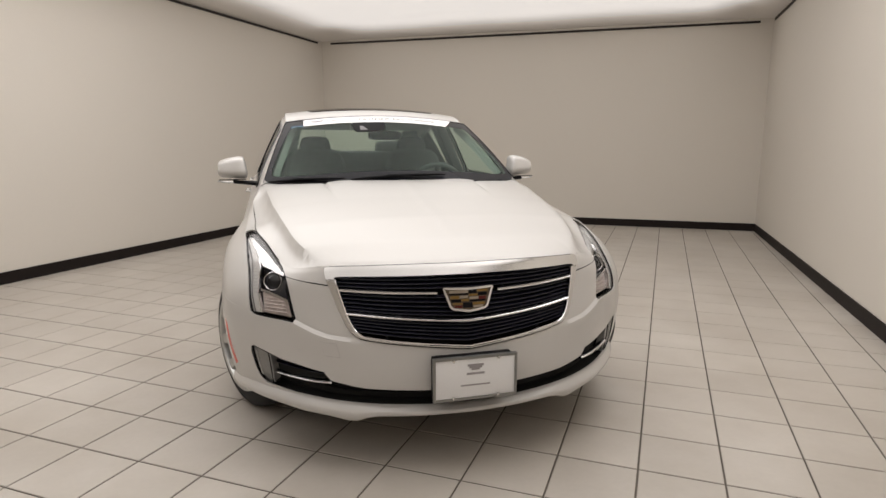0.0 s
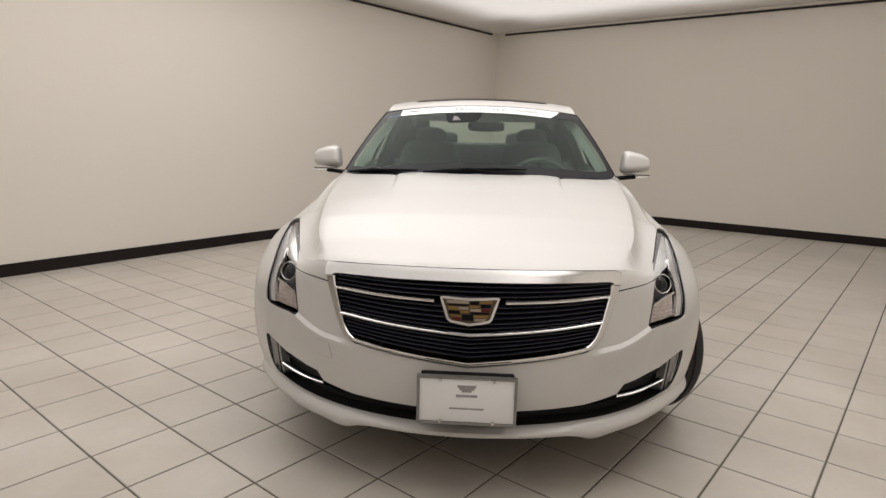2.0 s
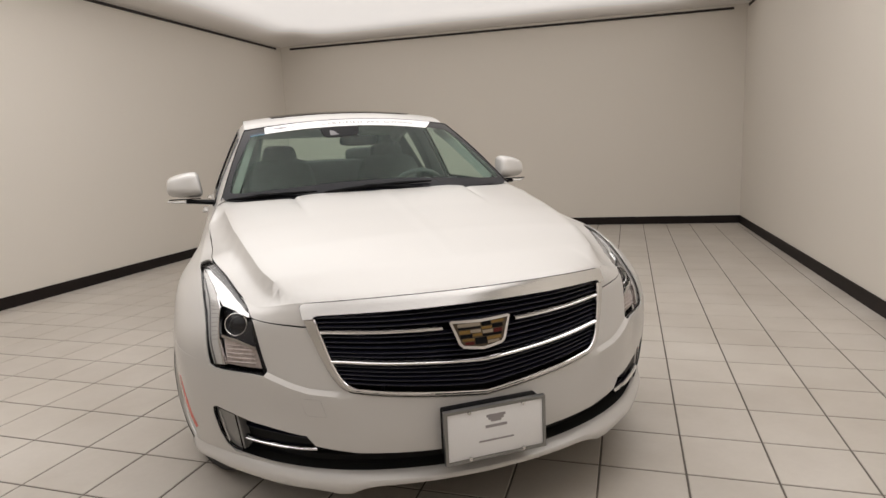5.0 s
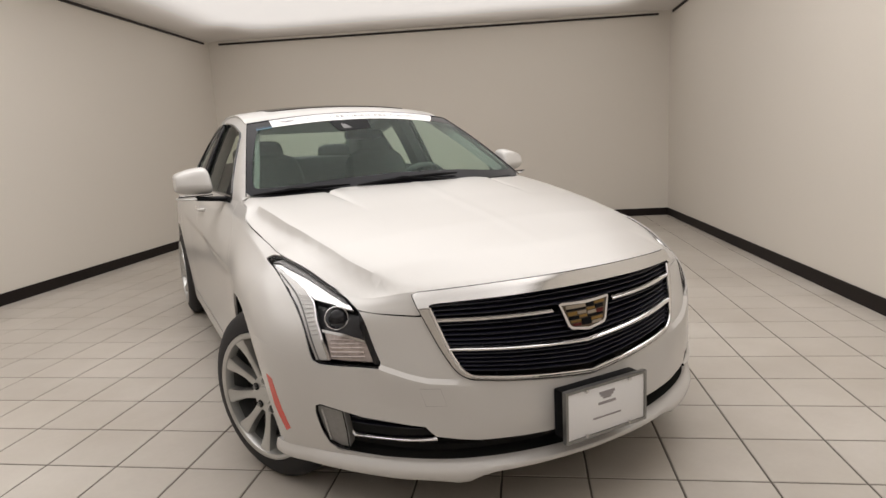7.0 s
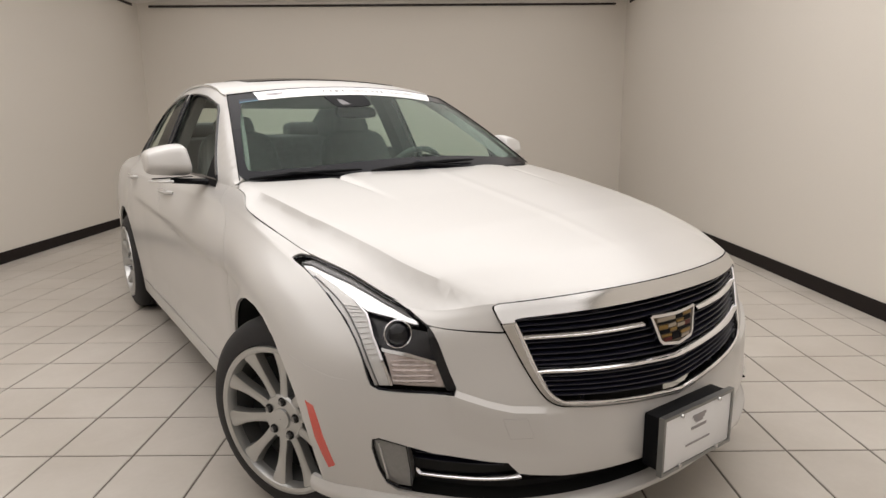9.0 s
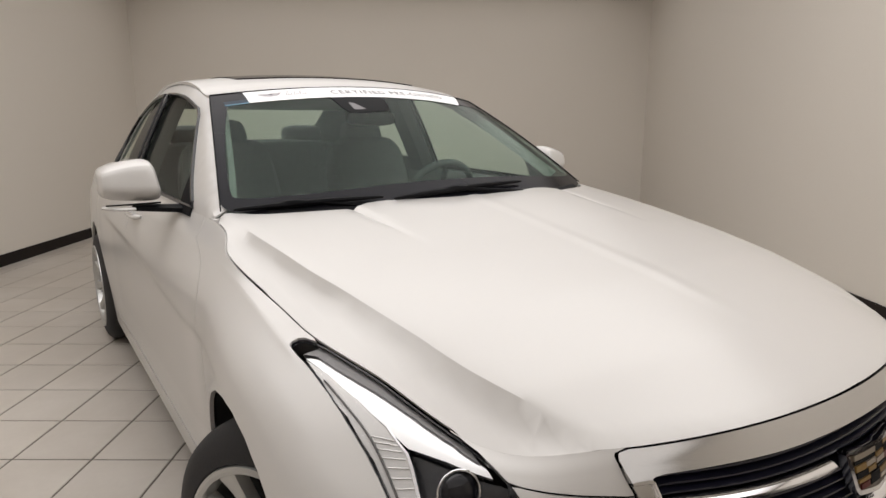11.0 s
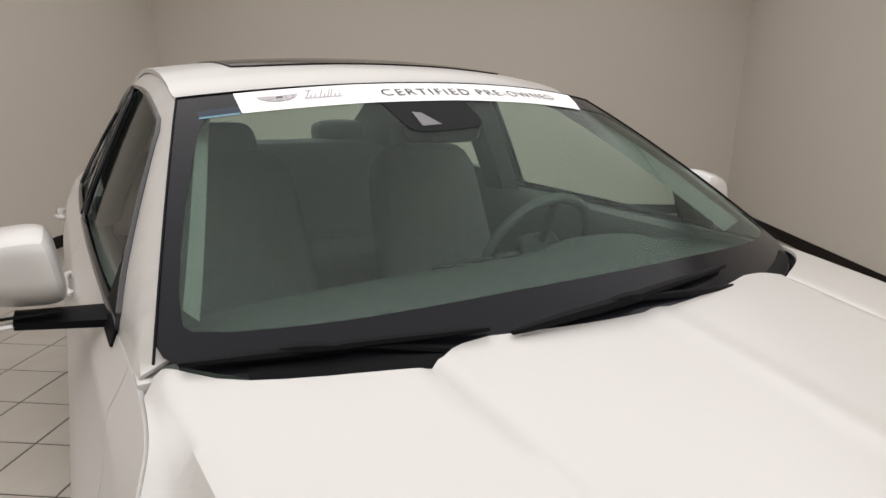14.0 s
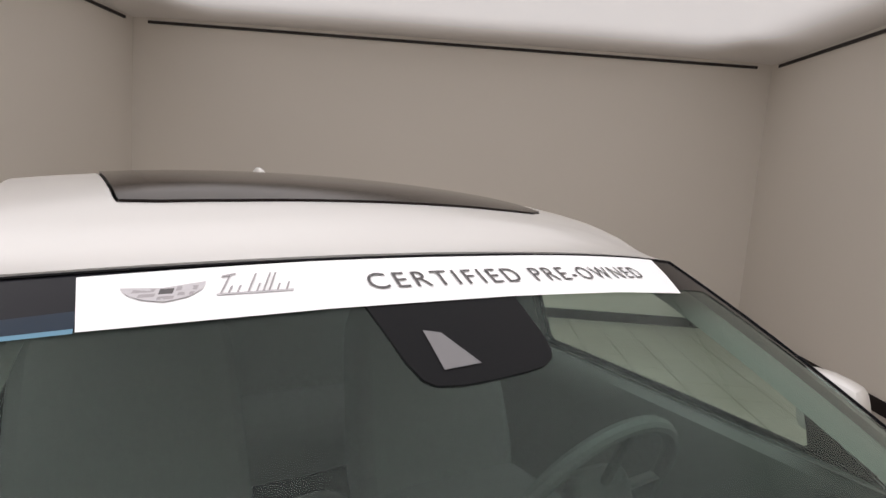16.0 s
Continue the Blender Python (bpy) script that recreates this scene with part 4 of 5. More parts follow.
def fin_line(k, half, n=25, depth=.02, gap=0.0):
    """A line across the grille, k from its upper (0) to its lower edge (1), bent to a shallow V lower down."""
    x = np.linspace(gap, half, n)
    z = fin_z(k, x)
    st = np.array(on_front(list(zip(x, z))))
    p = hull(st[:, 0], st[:, 1]) - hull_normal(st[:, 0], st[:, 1]) * depth
    p[:, 0], p[:, 2] = x, z
    p[:, 1] = np.convolve(np.pad(p[:, 1], 2, mode="edge"), np.ones(5) / 5, "valid")
    return p


def bar(line, high, deep, both_sides=True):
    """A flat-fronted bar along a line, with softened edges."""
    sec = [(-.5, .1), (-.42, -.25), (-.15, -.5), (.12, -.45), (.38, -.1), (.5, .35), (.4, 1), (-.4, 1)]
    p = line if not both_sides else np.concatenate([line[::-1] * (-1, 1, 1), line[1:]])
    rows = [[(q[0], q[1] + deep * b, q[2] + high * a) for a, b in sec] for q in p]
    bm = band(rows, close_v=True)
    bmesh.ops.recalc_face_normals(bm, faces=bm.faces)
    return bm


def half_at(k):
    x = .47
    for _ in range(6):
        z = fin_z(k, x)
        x = float(np.interp(z, IN_Z, IN_X))
    return x + .004


for k in (.05, .115, .18, .32, .39, .46, .53, .585, .72, .775, .83, .885, .945):
    part("fin", bar(fin_line(k, half_at(k), depth=.018), .0085, .02), GRILLE, grille)
for gap, k, high in ((.118, .25, .016), (0.0, .65, .017)):
    if gap:
        one = part("bright_bar", bar(fin_line(k, half_at(k), gap=gap, depth=.004), high, .02, False), CHROME, grille)
        two = new("bright_bar", flipped_copy(one.data, "bright_bar"))
        two.parent = grille
    else:
        part("bright_bar", bar(fin_line(k, half_at(k), depth=.002), high, .02), CHROME, grille)
for x in (-.30, -.15, .15, .30):
    post_bm = bmesh.new()
    st = np.array(on_front([(abs(x), z) for z in np.linspace(.49, .71, 7)]))
    line = hull(st[:, 0], st[:, 1]) - hull_normal(st[:, 0], st[:, 1]) * .042
    part("upright", tube([(x, p[1], p[2]) for p in line], .006, post_bm, 6), GRILLE, grille)

# shield on the grille
UMBER = material("umber_enamel", (0.11, 0.085, 0.06), 0.3, 0.4, 0.0, 0.1, 300.0, spec=0.2)
CHAMPAGNE = material("champagne_enamel", (0.36, 0.31, 0.25), 0.3, 0.6, 0.4, 0.1, 300.0)
SH = [(-.098, .672), (-.090, .677), (0, .674), (.090, .677), (.098, .672), (.087, .640), (.075, .605), (.064, .594), (0, .584), (-.064, .594), (-.075, .605), (-.087, .640)]


def shield_y(x, z):
    return .068 + .16 * np.asarray(x) ** 2 * 6 + (np.asarray(z) - .62) * .17


def shield_lift(d):
    return lambda x, z: np.stack([x, shield_y(x, z) + d, z], -1)


crest = part("badge", clip_region(np.array(SH), [shrink(np.array(SH), .0085)], shield_lift(0.0), .012, .016, flip=False), CHROME, car, "chrome shield badge with gold and red bars")
part("badge_field", sheet(shrink(np.array(SH), .008), [], shield_lift(.004), .012, 0.0), UMBER, crest)
for x0, x1, z0, z1, m in ((-.074, -.004, .655, .665, CHAMPAGNE), (-.074, -.004, .648, .653, BLACK), (.0, .030, .653, .665, BLACK), (.033, .074, .657, .665, GOLD), (.0, .033, .643, .650, GOLD), (.036, .070, .643, .654, BLACK),
                          (-.070, -.038, .634, .645, GOLD), (-.036, -.004, .636, .645, CHAMPAGNE), (-.068, -.032, .622, .632, BLACK), (-.030, -.002, .625, .633, GOLD), (.002, .036, .631, .640, CHAMPAGNE), (.038, .066, .629, .640, REDEN),
                          (.002, .064, .622, .628, BLACK), (-.062, -.026, .613, .619, GOLD), (-.024, .012, .601, .620, BLACK), (.014, .060, .610, .619, GOLD), (-.056, -.028, .601, .610, REDEN), (.016, .054, .600, .608, CHAMPAGNE)):
    part("badge_bar", sheet(np.array([(x0, z0), (x1, z0), (x1, z1), (x0, z1)]), [], shield_lift(.001), .02, .003), m, crest)

# ---------------------------------------------------------------- headlamps
GUIDE = material("clear_light_guide", (0.60, 0.59, 0.58), 0.25, 0.15, 0.5, 0.12, 120.0, 0.08)
MIRROR = material("lamp_reflector", (0.66, 0.66, 0.66), 0.22, 1.0, 0.0, 0.05, 80.0)
BEZEL = material("dark_lamp_bezel", (0.030, 0.030, 0.034), 0.3, 0.0, 0.0, 0.2, 200.0)
UPPER = material("grey_lamp_bezel", (0.16, 0.155, 0.155), 0.3, 0.4, 0.0, 0.1, 200.0)
RIB = material("clear_guide_rib", (0.62, 0.61, 0.60), 0.15, 0.4, 0.5, 0.1, 120.0)
SIGNAL = material("ribbed_signal_reflector", (0.60, 0.53, 0.51), 0.18, 0.4, 0.3, 0.9, 55.0, 0.6)


def headlamp():
    lamp = part("headlamp", sheet(shrink(LAMP, (.006, .015)), [], inset(.003), (.06, .10), 0.0, flip=True), LENS, car, "clear swept-back headlamp with chrome wedge and light guide")
    part("gasket", clip_region(shrink(LAMP, (.002, .005)), [shrink(LAMP, (.020, .05))], inset(.005), (.06, .1), .006), GLOSS, lamp, "black edge of the lamp")
    part("housing", sheet(shrink(LAMP, (-.004, -.01)), [], inset(.070), (.08, .12), 0.0, flip=True), BEZEL, lamp)
    for name, at, d, m, text in (
            ("light_guide", [(.782, .362, .563), (.748, .336, .563), (.757, .364, .621), (.756, .409, .674), (.748, .456, .722), (.753, .509, .748), (.765, .579, .772), (.781, .663, .795), (.798, .726, .808), (.797, .66, .785), (.790, .57, .748), (.785, .49, .702), (.785, .44, .665), (.786, .395, .614)], .012, GUIDE, "ribbed clear light guide"),
            ("guide_edge", [(.750, .338, .563), (.745, .334, .563), (.753, .361, .621), (.753, .407, .674), (.744, .454, .722), (.749, .507, .748), (.752, .509, .748), (.748, .457, .722), (.757, .410, .674), (.758, .366, .621)], .009, CHROME, ""),
            ("wedge", [(.742, .460, .730), (.703, .406, .720), (.663, .343, .708), (.660, .365, .718), (.676, .42, .736), (.702, .495, .757), (.740, .600, .787), (.775, .715, .813), (.796, .735, .811), (.781, .667, .797), (.764, .582, .774), (.752, .513, .750)], .016, MIRROR, "bright chrome wedge"),
            ("bezel", [(.743, .456, .728), (.703, .402, .718), (.663, .340, .706), (.652, .325, .700), (.640, .285, .655), (.640, .272, .614), (.70, .322, .636), (.750, .376, .650), (.757, .412, .676)], .040, BEZEL, ""),
            ("upper_bezel", [(.762, .735, .823), (.796, .745, .814), (.777, .718, .813), (.742, .602, .787), (.704, .497, .757), (.678, .422, .736), (.664, .372, .720), (.662, .40, .731), (.688, .478, .755), (.702, .52, .769), (.724, .60, .792), (.742, .667, .808)], .012, UPPER, ""),
            ("inner_bezel", [(.650, .325, .702), (.636, .285, .655), (.624, .255, .60), (.620, .242, .546), (.640, .255, .549), (.651, .276, .605), (.660, .300, .655)], .014, GLOSS, ""),
            ("signal_reflector", [(.748, .374, .646), (.703, .326, .632), (.654, .281, .612), (.644, .258, .556), (.70, .297, .560), (.746, .334, .565)], .022, SIGNAL, "ribbed reflector of the turn signal"),
            ("divider", [(.750, .378, .652), (.703, .329, .640), (.652, .283, .619), (.652, .281, .611), (.703, .326, .631), (.750, .374, .643)], .012, SATIN, "")):
        part(name, sheet(np.array(near_hull(at)), [], inset(d), (.06, .08), .012, flip=True), m, lamp, text)
    outer = curve_at([(.782, .362, .563), (.786, .395, .614), (.785, .44, .665), (.786, .51, .715), (.790, .57, .748), (.797, .66, .785)], np.linspace(0, 5, 24))
    inner = curve_at([(.748, .336, .563), (.757, .364, .621), (.756, .409, .674), (.748, .456, .722), (.753, .509, .748), (.781, .650, .790)], np.linspace(0, 5, 24))
    for k in range(6, 17):
        a, b = outer[k] + (inner[k] - outer[k]) * .30, outer[k] + (inner[k] - outer[k]) * .92
        st = np.array(near_hull([a, (a + b) / 2, b]))
        part("guide_rib", tube([tuple(q) for q in inset(.0108)(st[:, 0], st[:, 1])], .0011, ring=5), RIB, lamp)
    st = np.array(near_hull(outer + (inner - outer) * .24))
    part("guide_edge", tube([tuple(q) for q in inset(.0105)(st[:, 0], st[:, 1])], .0022, ring=5), UPPER, lamp)
    for k in range(5):
        z = .572 + .014 * k
        rib = np.array(near_hull([(.664 + .080 * f + .004 * k * (1 - f), .27 + .065 * f + .1 * (z - .57), z) for f in np.linspace(0, 1, 6)]))
        part("rib", tube([tuple(q) for q in inset(.020)(rib[:, 0], rib[:, 1])], .003, ring=6), SIGNAL, lamp)
    c = np.array(near_hull([(.709, .370, .682)]))
    o, n = Vector(hull(c[:, 0], c[:, 1])[0]), Vector(hull_normal(c[:, 0], c[:, 1])[0])
    look_out = (n + Vector((0, -1.2, 0))).normalized()
    m = look_out.to_track_quat("Z", "Y").to_matrix().to_4x4()
    ring = [Matrix.Translation(o - n * .022) @ m @ Vector((math.cos(a) * .034, math.sin(a) * .034, 0)) for a in np.linspace(0, 2 * math.pi, 28, endpoint=False)]
    part("ring", tube(ring, .002, ring=8, closed=True), CHROME, lamp)
    ball = bmesh.new()
    bmesh.ops.create_uvsphere(ball, u_segments=24, v_segments=12, radius=.031)
    for v in ball.verts:
        v.co = Matrix.Translation(o - n * .036) @ m @ Vector((v.co.x, v.co.y, v.co.z * .5))
    part("projector", ball, GLOSS, lamp, "dark projector lens")
    return lamp


def both_sides(thing):
    o = other_side(thing)
    for c in thing.children:
        k = other_side(c)
        k.parent = o
    return o


both_sides(headlamp())

# ---------------------------------------------------------------- lower intake, fog lamps, lip
intake = part("lower_intake", sheet(shrink(INTAKE_FULL, (-.02, -.03)), [], both(.055), (.15, .1), 0.0, flip=True), UNDER, car, "black lower air intake")


def along_front(pts, depth, n=24):
    p = np.array(pts, float)
    u = np.linspace(0, len(p) - 1, n)
    q = curve_at(p, u)
    st = np.array(on_front([tuple(v) for v in q]))
    out = hull(st[:, 0], st[:, 1]) - hull_normal(st[:, 0], st[:, 1]) * depth
    for _ in range(3):
        out[1:-1] = (out[:-2] + 2 * out[1:-1] + out[2:]) / 4
    return out


strip = part("bright_strip", bar(along_front([(.505, .333), (.58, .334), (.65, .337), (.700, .342)], .001), .013, .02, False), CHROME, intake)
other_side(strip)
for dz in (.018, .036):
    f = part("fin", bar(along_front([(.54, .338 + dz), (.66, .345 + dz), (.715, .350 + dz)], .03), .006, .02, False), GRILLE, intake)
    other_side(f)
for z in (.258, .276):
    part("fin", bar(along_front([(0, z), (.2, z + .001), (.4, z + .012), (.55, z + .03)], .048), .006, .02), UNDER, intake)
FOGGY = material("fog_lamp_reflector", (0.26, 0.255, 0.25), 0.3, 0.2, 0.5, 0.3, 90.0, 0.08)
FOG = shrink(np.array(on_front([(.712, .284), (.735, .284), (.757, .30), (.774, .34), (.788, .40), (.788, .425), (.776, .431), (.726, .414), (.718, .35)])), (.006, .02))
fog = part("fog_lamp", sheet(FOG, [], inset(.004), (.06, .08), .004, flip=True), LENS, car, "narrow clear fog lamp")
part("fog_reflector", sheet(shrink(FOG, (.004, .01)), [], inset(.012), (.06, .08), .03, flip=True), FOGGY, fog)
part("fog_edge", clip_region(shrink(FOG, (-.004, -.012)), [shrink(FOG, (.006, .016))], inset(.001), (.06, .08), .004), GLOSS, fog, "black edge of the fog lamp")
st = np.array(on_front([(.758 + .020 * f, .305 + .105 * f) for f in np.linspace(0, 1, 8)]))
part("fog_rib", tube([tuple(q) for q in inset(.010)(st[:, 0], st[:, 1])], .003, ring=5), RIB, fog, "bright edge of the fog reflector")
both_sides(fog)

LIP_MID = [(0, .226), (.16, .229), (.40, .243), (.57, .261), (.66, .263), (.745, .265), (.80, .285), (.83, .29)]
front_st = np.array(on_front([tuple(v) for v in curve_at(LIP_MID[:6], np.linspace(0, 5, 30))]))
side_st = np.stack([np.linspace(front_st[-1, 0], 5.0, 22), front_st[-1, 1] + (.36 - front_st[-1, 1]) * np.linspace(0, 1, 22)], -1)[1:]
lip_st = np.concatenate([front_st, side_st])
edge_hi = hull(lip_st[:, 0], lip_st[:, 1]) + hull_normal(lip_st[:, 0], lip_st[:, 1]) * .003
for _ in range(3):
    edge_hi[1:-1] = (edge_hi[:-2] + 2 * edge_hi[1:-1] + edge_hi[2:]) / 4
lip_way = hull_normal(lip_st[:, 0], lip_st[:, 1]) * (1, 1, 0)
lip_way /= np.linalg.norm(lip_way, axis=1, keepdims=True)
sec_rows = []
for k, p in enumerate(edge_hi):
    x = p[0]
    drop = .030 + .010 * math.exp(-(((x - .43) / .05) ** 2)) + .006 * np.clip((x - .1) / .25, 0, 1) + .015 * np.clip((x - .355) / .065, 0, 1) - .012 * np.clip((x - .6) / .2, 0, 1)
    fwd = .022 * (1 - .35 * np.clip((x - .5) / .3, 0, 1)) * (1 - .75 * np.clip((p[1] - .38) / .2, 0, 1)) + .002
    n = Vector(lip_way[k])
    sec = [(.012, .004), (0, .002), (-.35 * fwd, -.10 * drop), (-.9 * fwd, -.34 * drop), (-fwd, -.55 * drop), (-.85 * fwd, -.85 * drop), (-.5 * fwd, -drop), (.05, -drop * 1.02), (.10, -drop * .8)]
    sec_rows.append([Vector(p) - n * a + Vector((0, 0, b)) for a, b in sec])
lip = band([[(-q.x, q.y, q.z) for q in r] for r in sec_rows[::-1]] + [[tuple(q) for q in r] for r in sec_rows[1:]])
bmesh.ops.recalc_face_normals(lip, faces=lip.faces)
part("front_lip", lip, PAINT, car, "pearl white lower lip")
tray_rows = [[Vector(p) - Vector(lip_way[k]) * .008 + Vector((0, 0, .002)), Vector(p) - Vector(lip_way[k]) * .07 + Vector((0, 0, -.006)), Vector(p) - Vector(lip_way[k]) * .16 + Vector((0, 0, .05))] for k, p in enumerate(edge_hi[:30])]
tray = band([[(-q.x, q.y, q.z) for q in r] for r in tray_rows[::-1]] + [[tuple(q) for q in r] for r in tray_rows[1:]])
bmesh.ops.recalc_face_normals(tray, faces=tray.faces)
part("intake_tray", tray, UNDER, intake)

# square tow cover, reflectors, door handles
TOW = np.array(on_front([(.468, .428), (.522, .432), (.534, .482), (.480, .478)]))
def on_bumper(up):
    return lambda s, t: bumper_skin(s, t) + normal_both(s, t) * up


tow = part("tow_cover", clip_region(TOW * (-1, 1), [], on_bumper(.0016), (.02, .03), .003), PAINT, car)
part("gap", clip_region(shrink(TOW, (-.003, -.007)) * (-1, 1), [TOW * (-1, 1)], on_bumper(.0012), (.02, .03), .002), GREYINK, tow)
MARK = np.array(on_side([(.462, .330), (.484, .316), (.505, .40), (.526, .497), (.496, .490), (.476, .41)]))
r = part("side_reflector", sheet(MARK, [], inset(-.0012), (.05, .06), .006, flip=True), AMBER, car, "amber side reflector")
other_side(r)
for y in (2.31, 3.21):
    z = .880 if y < 3 else .90
    st = np.array(on_side([(y + dy, z) for dy in np.linspace(-.10, .10, 9)]))
    p = hull(st[:, 0], st[:, 1])
    rr = [.008, .0125, .014, .014, .014, .014, .014, .0125, .008]
    h = part("door_handle", tube([(q[0] + .020 * min(1, 3.0 * (1 - abs(k - 4) / 4)), q[1], q[2]) for k, q in enumerate(p)], rr, ring=10, flat=.8), PAINT, car, "white door handle with bright edge")
    other_side(h)
    c = part("handle_trim", tube([(q[0] + .028 * min(1, 3.0 * (1 - abs(k - 4) / 4)), q[1], q[2] + .010) for k, q in enumerate(p[1:-1], 1)], .004, ring=6), CHROME, h)
    o = other_side(c)
    o.parent = [k for k in car.children if k.name.startswith("door_handle")][-1]

# ---------------------------------------------------------------- plate
PLATE_METAL = material("plate_frame_metal", (0.26, 0.26, 0.255), 0.3, 0.9, 0.0, 0.1, 200.0)
plate = part("plate", solid_box(-.155, .155, -.012, .0, .284, .436, .004), WHITE, car, "white dealer card in a metal plate frame")
part("bracket", solid_box(-.152, .152, .002, .052, .285, .434, .006), BLACK, plate)
rim = [(-.160, .278), (.160, .278), (.160, .441), (-.160, .441)]
part("plate_frame", sheet(np.array(rim), [np.array([(-.151, .287), (.151, .287), (.151, .432), (-.151, .432)])], lambda x, z: np.stack([x, 0 * x - .016, z], -1), .03, .016), PLATE_METAL, plate, "grey metal plate frame")
for x in (-.085, .085):
    for z in (.289, .430):
        s = bmesh.new()
        bmesh.ops.create_cone(s, cap_ends=True, segments=12, radius1=.006, radius2=.005, depth=.006, matrix=pose(x, -.018, z, 90, 0, 0))
        part("screw", s, SATIN, plate)
for x0, x1, z0, z1, m in ((-.030, .030, .404, .412, GREYINK), (-.024, .024, .396, .404, GREYINK), (-.016, .016, .389, .396, GREYINK), (-.034, .034, .372, .380, GREYINK), (-.055, .055, .330, .335, GREYINK)):
    part("print_bar", solid_box(x0, x1, -.0135, -.012, z0, z1), m, plate)

# ---------------------------------------------------------------- wheels
def lathe(profile, n=48):
    """A ring about the x axis: rows of (x, radius)."""
    rows = [[(x, r * math.cos(a), r * math.sin(a)) for a in np.linspace(0, 2 * math.pi, n, endpoint=False)] for x, r in profile]
    bm = band(rows, close_v=True)
    bmesh.ops.recalc_face_normals(bm, faces=bm.faces)
    return bm


def wheel(place, steer, outer):
    """A wheel with its outer face towards outer (-1 or 1 along x)."""
    R = WHEEL_R
    m = pose(*place, 0, 0, steer) @ Matrix.Diagonal((outer, 1, 1, 1))
    def put(bm):
        bmesh.ops.transform(bm, matrix=m, verts=bm.verts)
        if outer < 0:
            bmesh.ops.reverse_faces(bm, faces=bm.faces)
        return bm
    w = part("wheel", put(lathe([(.110, .234), (.116, .242), (.112, .266), (.102, .292), (.085, R - .008), (.065, R - .001), (.040, R), (.037, R - .006), (.031, R - .006), (.028, R), (.004, R), (.002, R - .006), (-.004, R - .006), (-.006, R), (-.028, R), (-.031, R - .006), (-.037, R - .006), (-.040, R), (-.065, R - .001), (-.085, R - .008), (-.108, .262), (-.112, .234)], 64)), RUBBER, car, "black tyre on silver multi-spoke alloy wheel")
    part("rim", put(lathe([(.112, .238), (.119, .236), (.121, .228), (.117, .219), (.104, .214), (.085, .212)], 64)), ALLOY, w, "silver alloy rim")
    part("barrel", put(lathe([(.085, .212), (.06, .208), (-.10, .215), (-.112, .234)], 64)), BARREL, w, "inner barrel of the rim, coloured dark for shade")
    # added near-black disc that makes the shade seen between the spokes
    part("barrel_back", put(lathe([(.040, .190), (.044, .10), (.044, .01)], 32)), UNDER, w)
    part("brake_disc", put(lathe([(.03, .06), (.032, .15), (.012, .15), (.012, .06)], 40)), STEEL, w)
    for k in range(10):
        a = 2 * math.pi * k / 10 + .1
        bm = bmesh.new()
        rows = []
        for f in np.linspace(0, 1, 7):
            rad = .045 + (.220 - .045) * f
            wid = .0170 - .003 * math.sin(math.pi * min(1, f * 1.1)) + .012 * f**5
            top = .094 + .020 * f - .006 * math.sin(math.pi * f)
            rows.append([Matrix.Rotation(a, 4, "X") @ Vector((h, y, rad)) for h, y in ((top - .03, -wid * 1.25), (top - .004, -wid), (top, -wid * .6), (top, wid * .6), (top - .004, wid), (top - .03, wid * 1.25))])
        band([[tuple(q) for q in r] for r in rows], bm)
        bmesh.ops.recalc_face_normals(bm, faces=bm.faces)
        part("spoke", put(bm), ALLOY, w)
    part("hub", put(lathe([(.03, .078), (.090, .076), (.096, .070), (.096, .034), (.102, .031), (.104, .001)], 32)), ALLOY, w)
    for k in range(5):
        a = 2 * math.pi * k / 5 + .4
        # flat dark disc on the hub, drawn as the shade of the nut's recess
        shade_disc = bmesh.new()
        bmesh.ops.create_cone(shade_disc, cap_ends=True, segments=14, radius1=.0145, radius2=.0145, depth=.004, matrix=Matrix.Translation((.0965, .056 * math.cos(a), .056 * math.sin(a))) @ pose(0, 0, 0, 0, 90, 0))
        part("nut_recess", put(shade_disc), UNDER, w)
        bm = bmesh.new()
        bmesh.ops.create_cone(bm, cap_ends=True, segments=6, radius1=.0095, radius2=.008, depth=.02, matrix=Matrix.Translation((.098, .056 * math.cos(a), .056 * math.sin(a))) @ pose(0, 0, 0, 0, 90, 0))
        part("wheel_nut", put(bm), STEEL, w)
    return w


for side_ in (-1, 1):
    wheel((.758 * side_, AXLE_F, FLOOR_Z + WHEEL_R), 25, side_)
    wheel((.762 * side_, AXLE_R, FLOOR_Z + WHEEL_R), 0, side_)
    for y in (AXLE_F, AXLE_R):
        well = bmesh.new()
        around = np.linspace(radians(-20), radians(200), 24)
        rim_at = np.array(on_side([(y + .369 * math.cos(a), HUB_Z + .012 + .369 * math.sin(a)) for a in around]))
        rim_x = hull(rim_at[:, 0], rim_at[:, 1])[:, 0] - .016
        rows = [[(.50 * side_, y + .385 * math.cos(a), HUB_Z + .02 + .385 * math.sin(a)) for a in around], [(float(x) * side_, y + .369 * math.cos(a), HUB_Z + .012 + .369 * math.sin(a)) for a, x in zip(around, rim_x)]]
        band(rows, well)
        cap = [well.verts.new((.50 * side_, y + .385 * math.cos(a), HUB_Z + .02 + .385 * math.sin(a))) for a in around]
        well.faces.new(cap)
        part("wheel_well", well, UNDER, car)
part("underbody", solid_box(-.38, .38, .36, 4.3, .13, .46), UNDER, car)
part("underbody", solid_box(-.80, .80, 1.32, 3.2, .13, .30), UNDER, car)
part("engine_bay", solid_box(-.50, .50, .32, 1.2, .40, .70), UNDER, car)

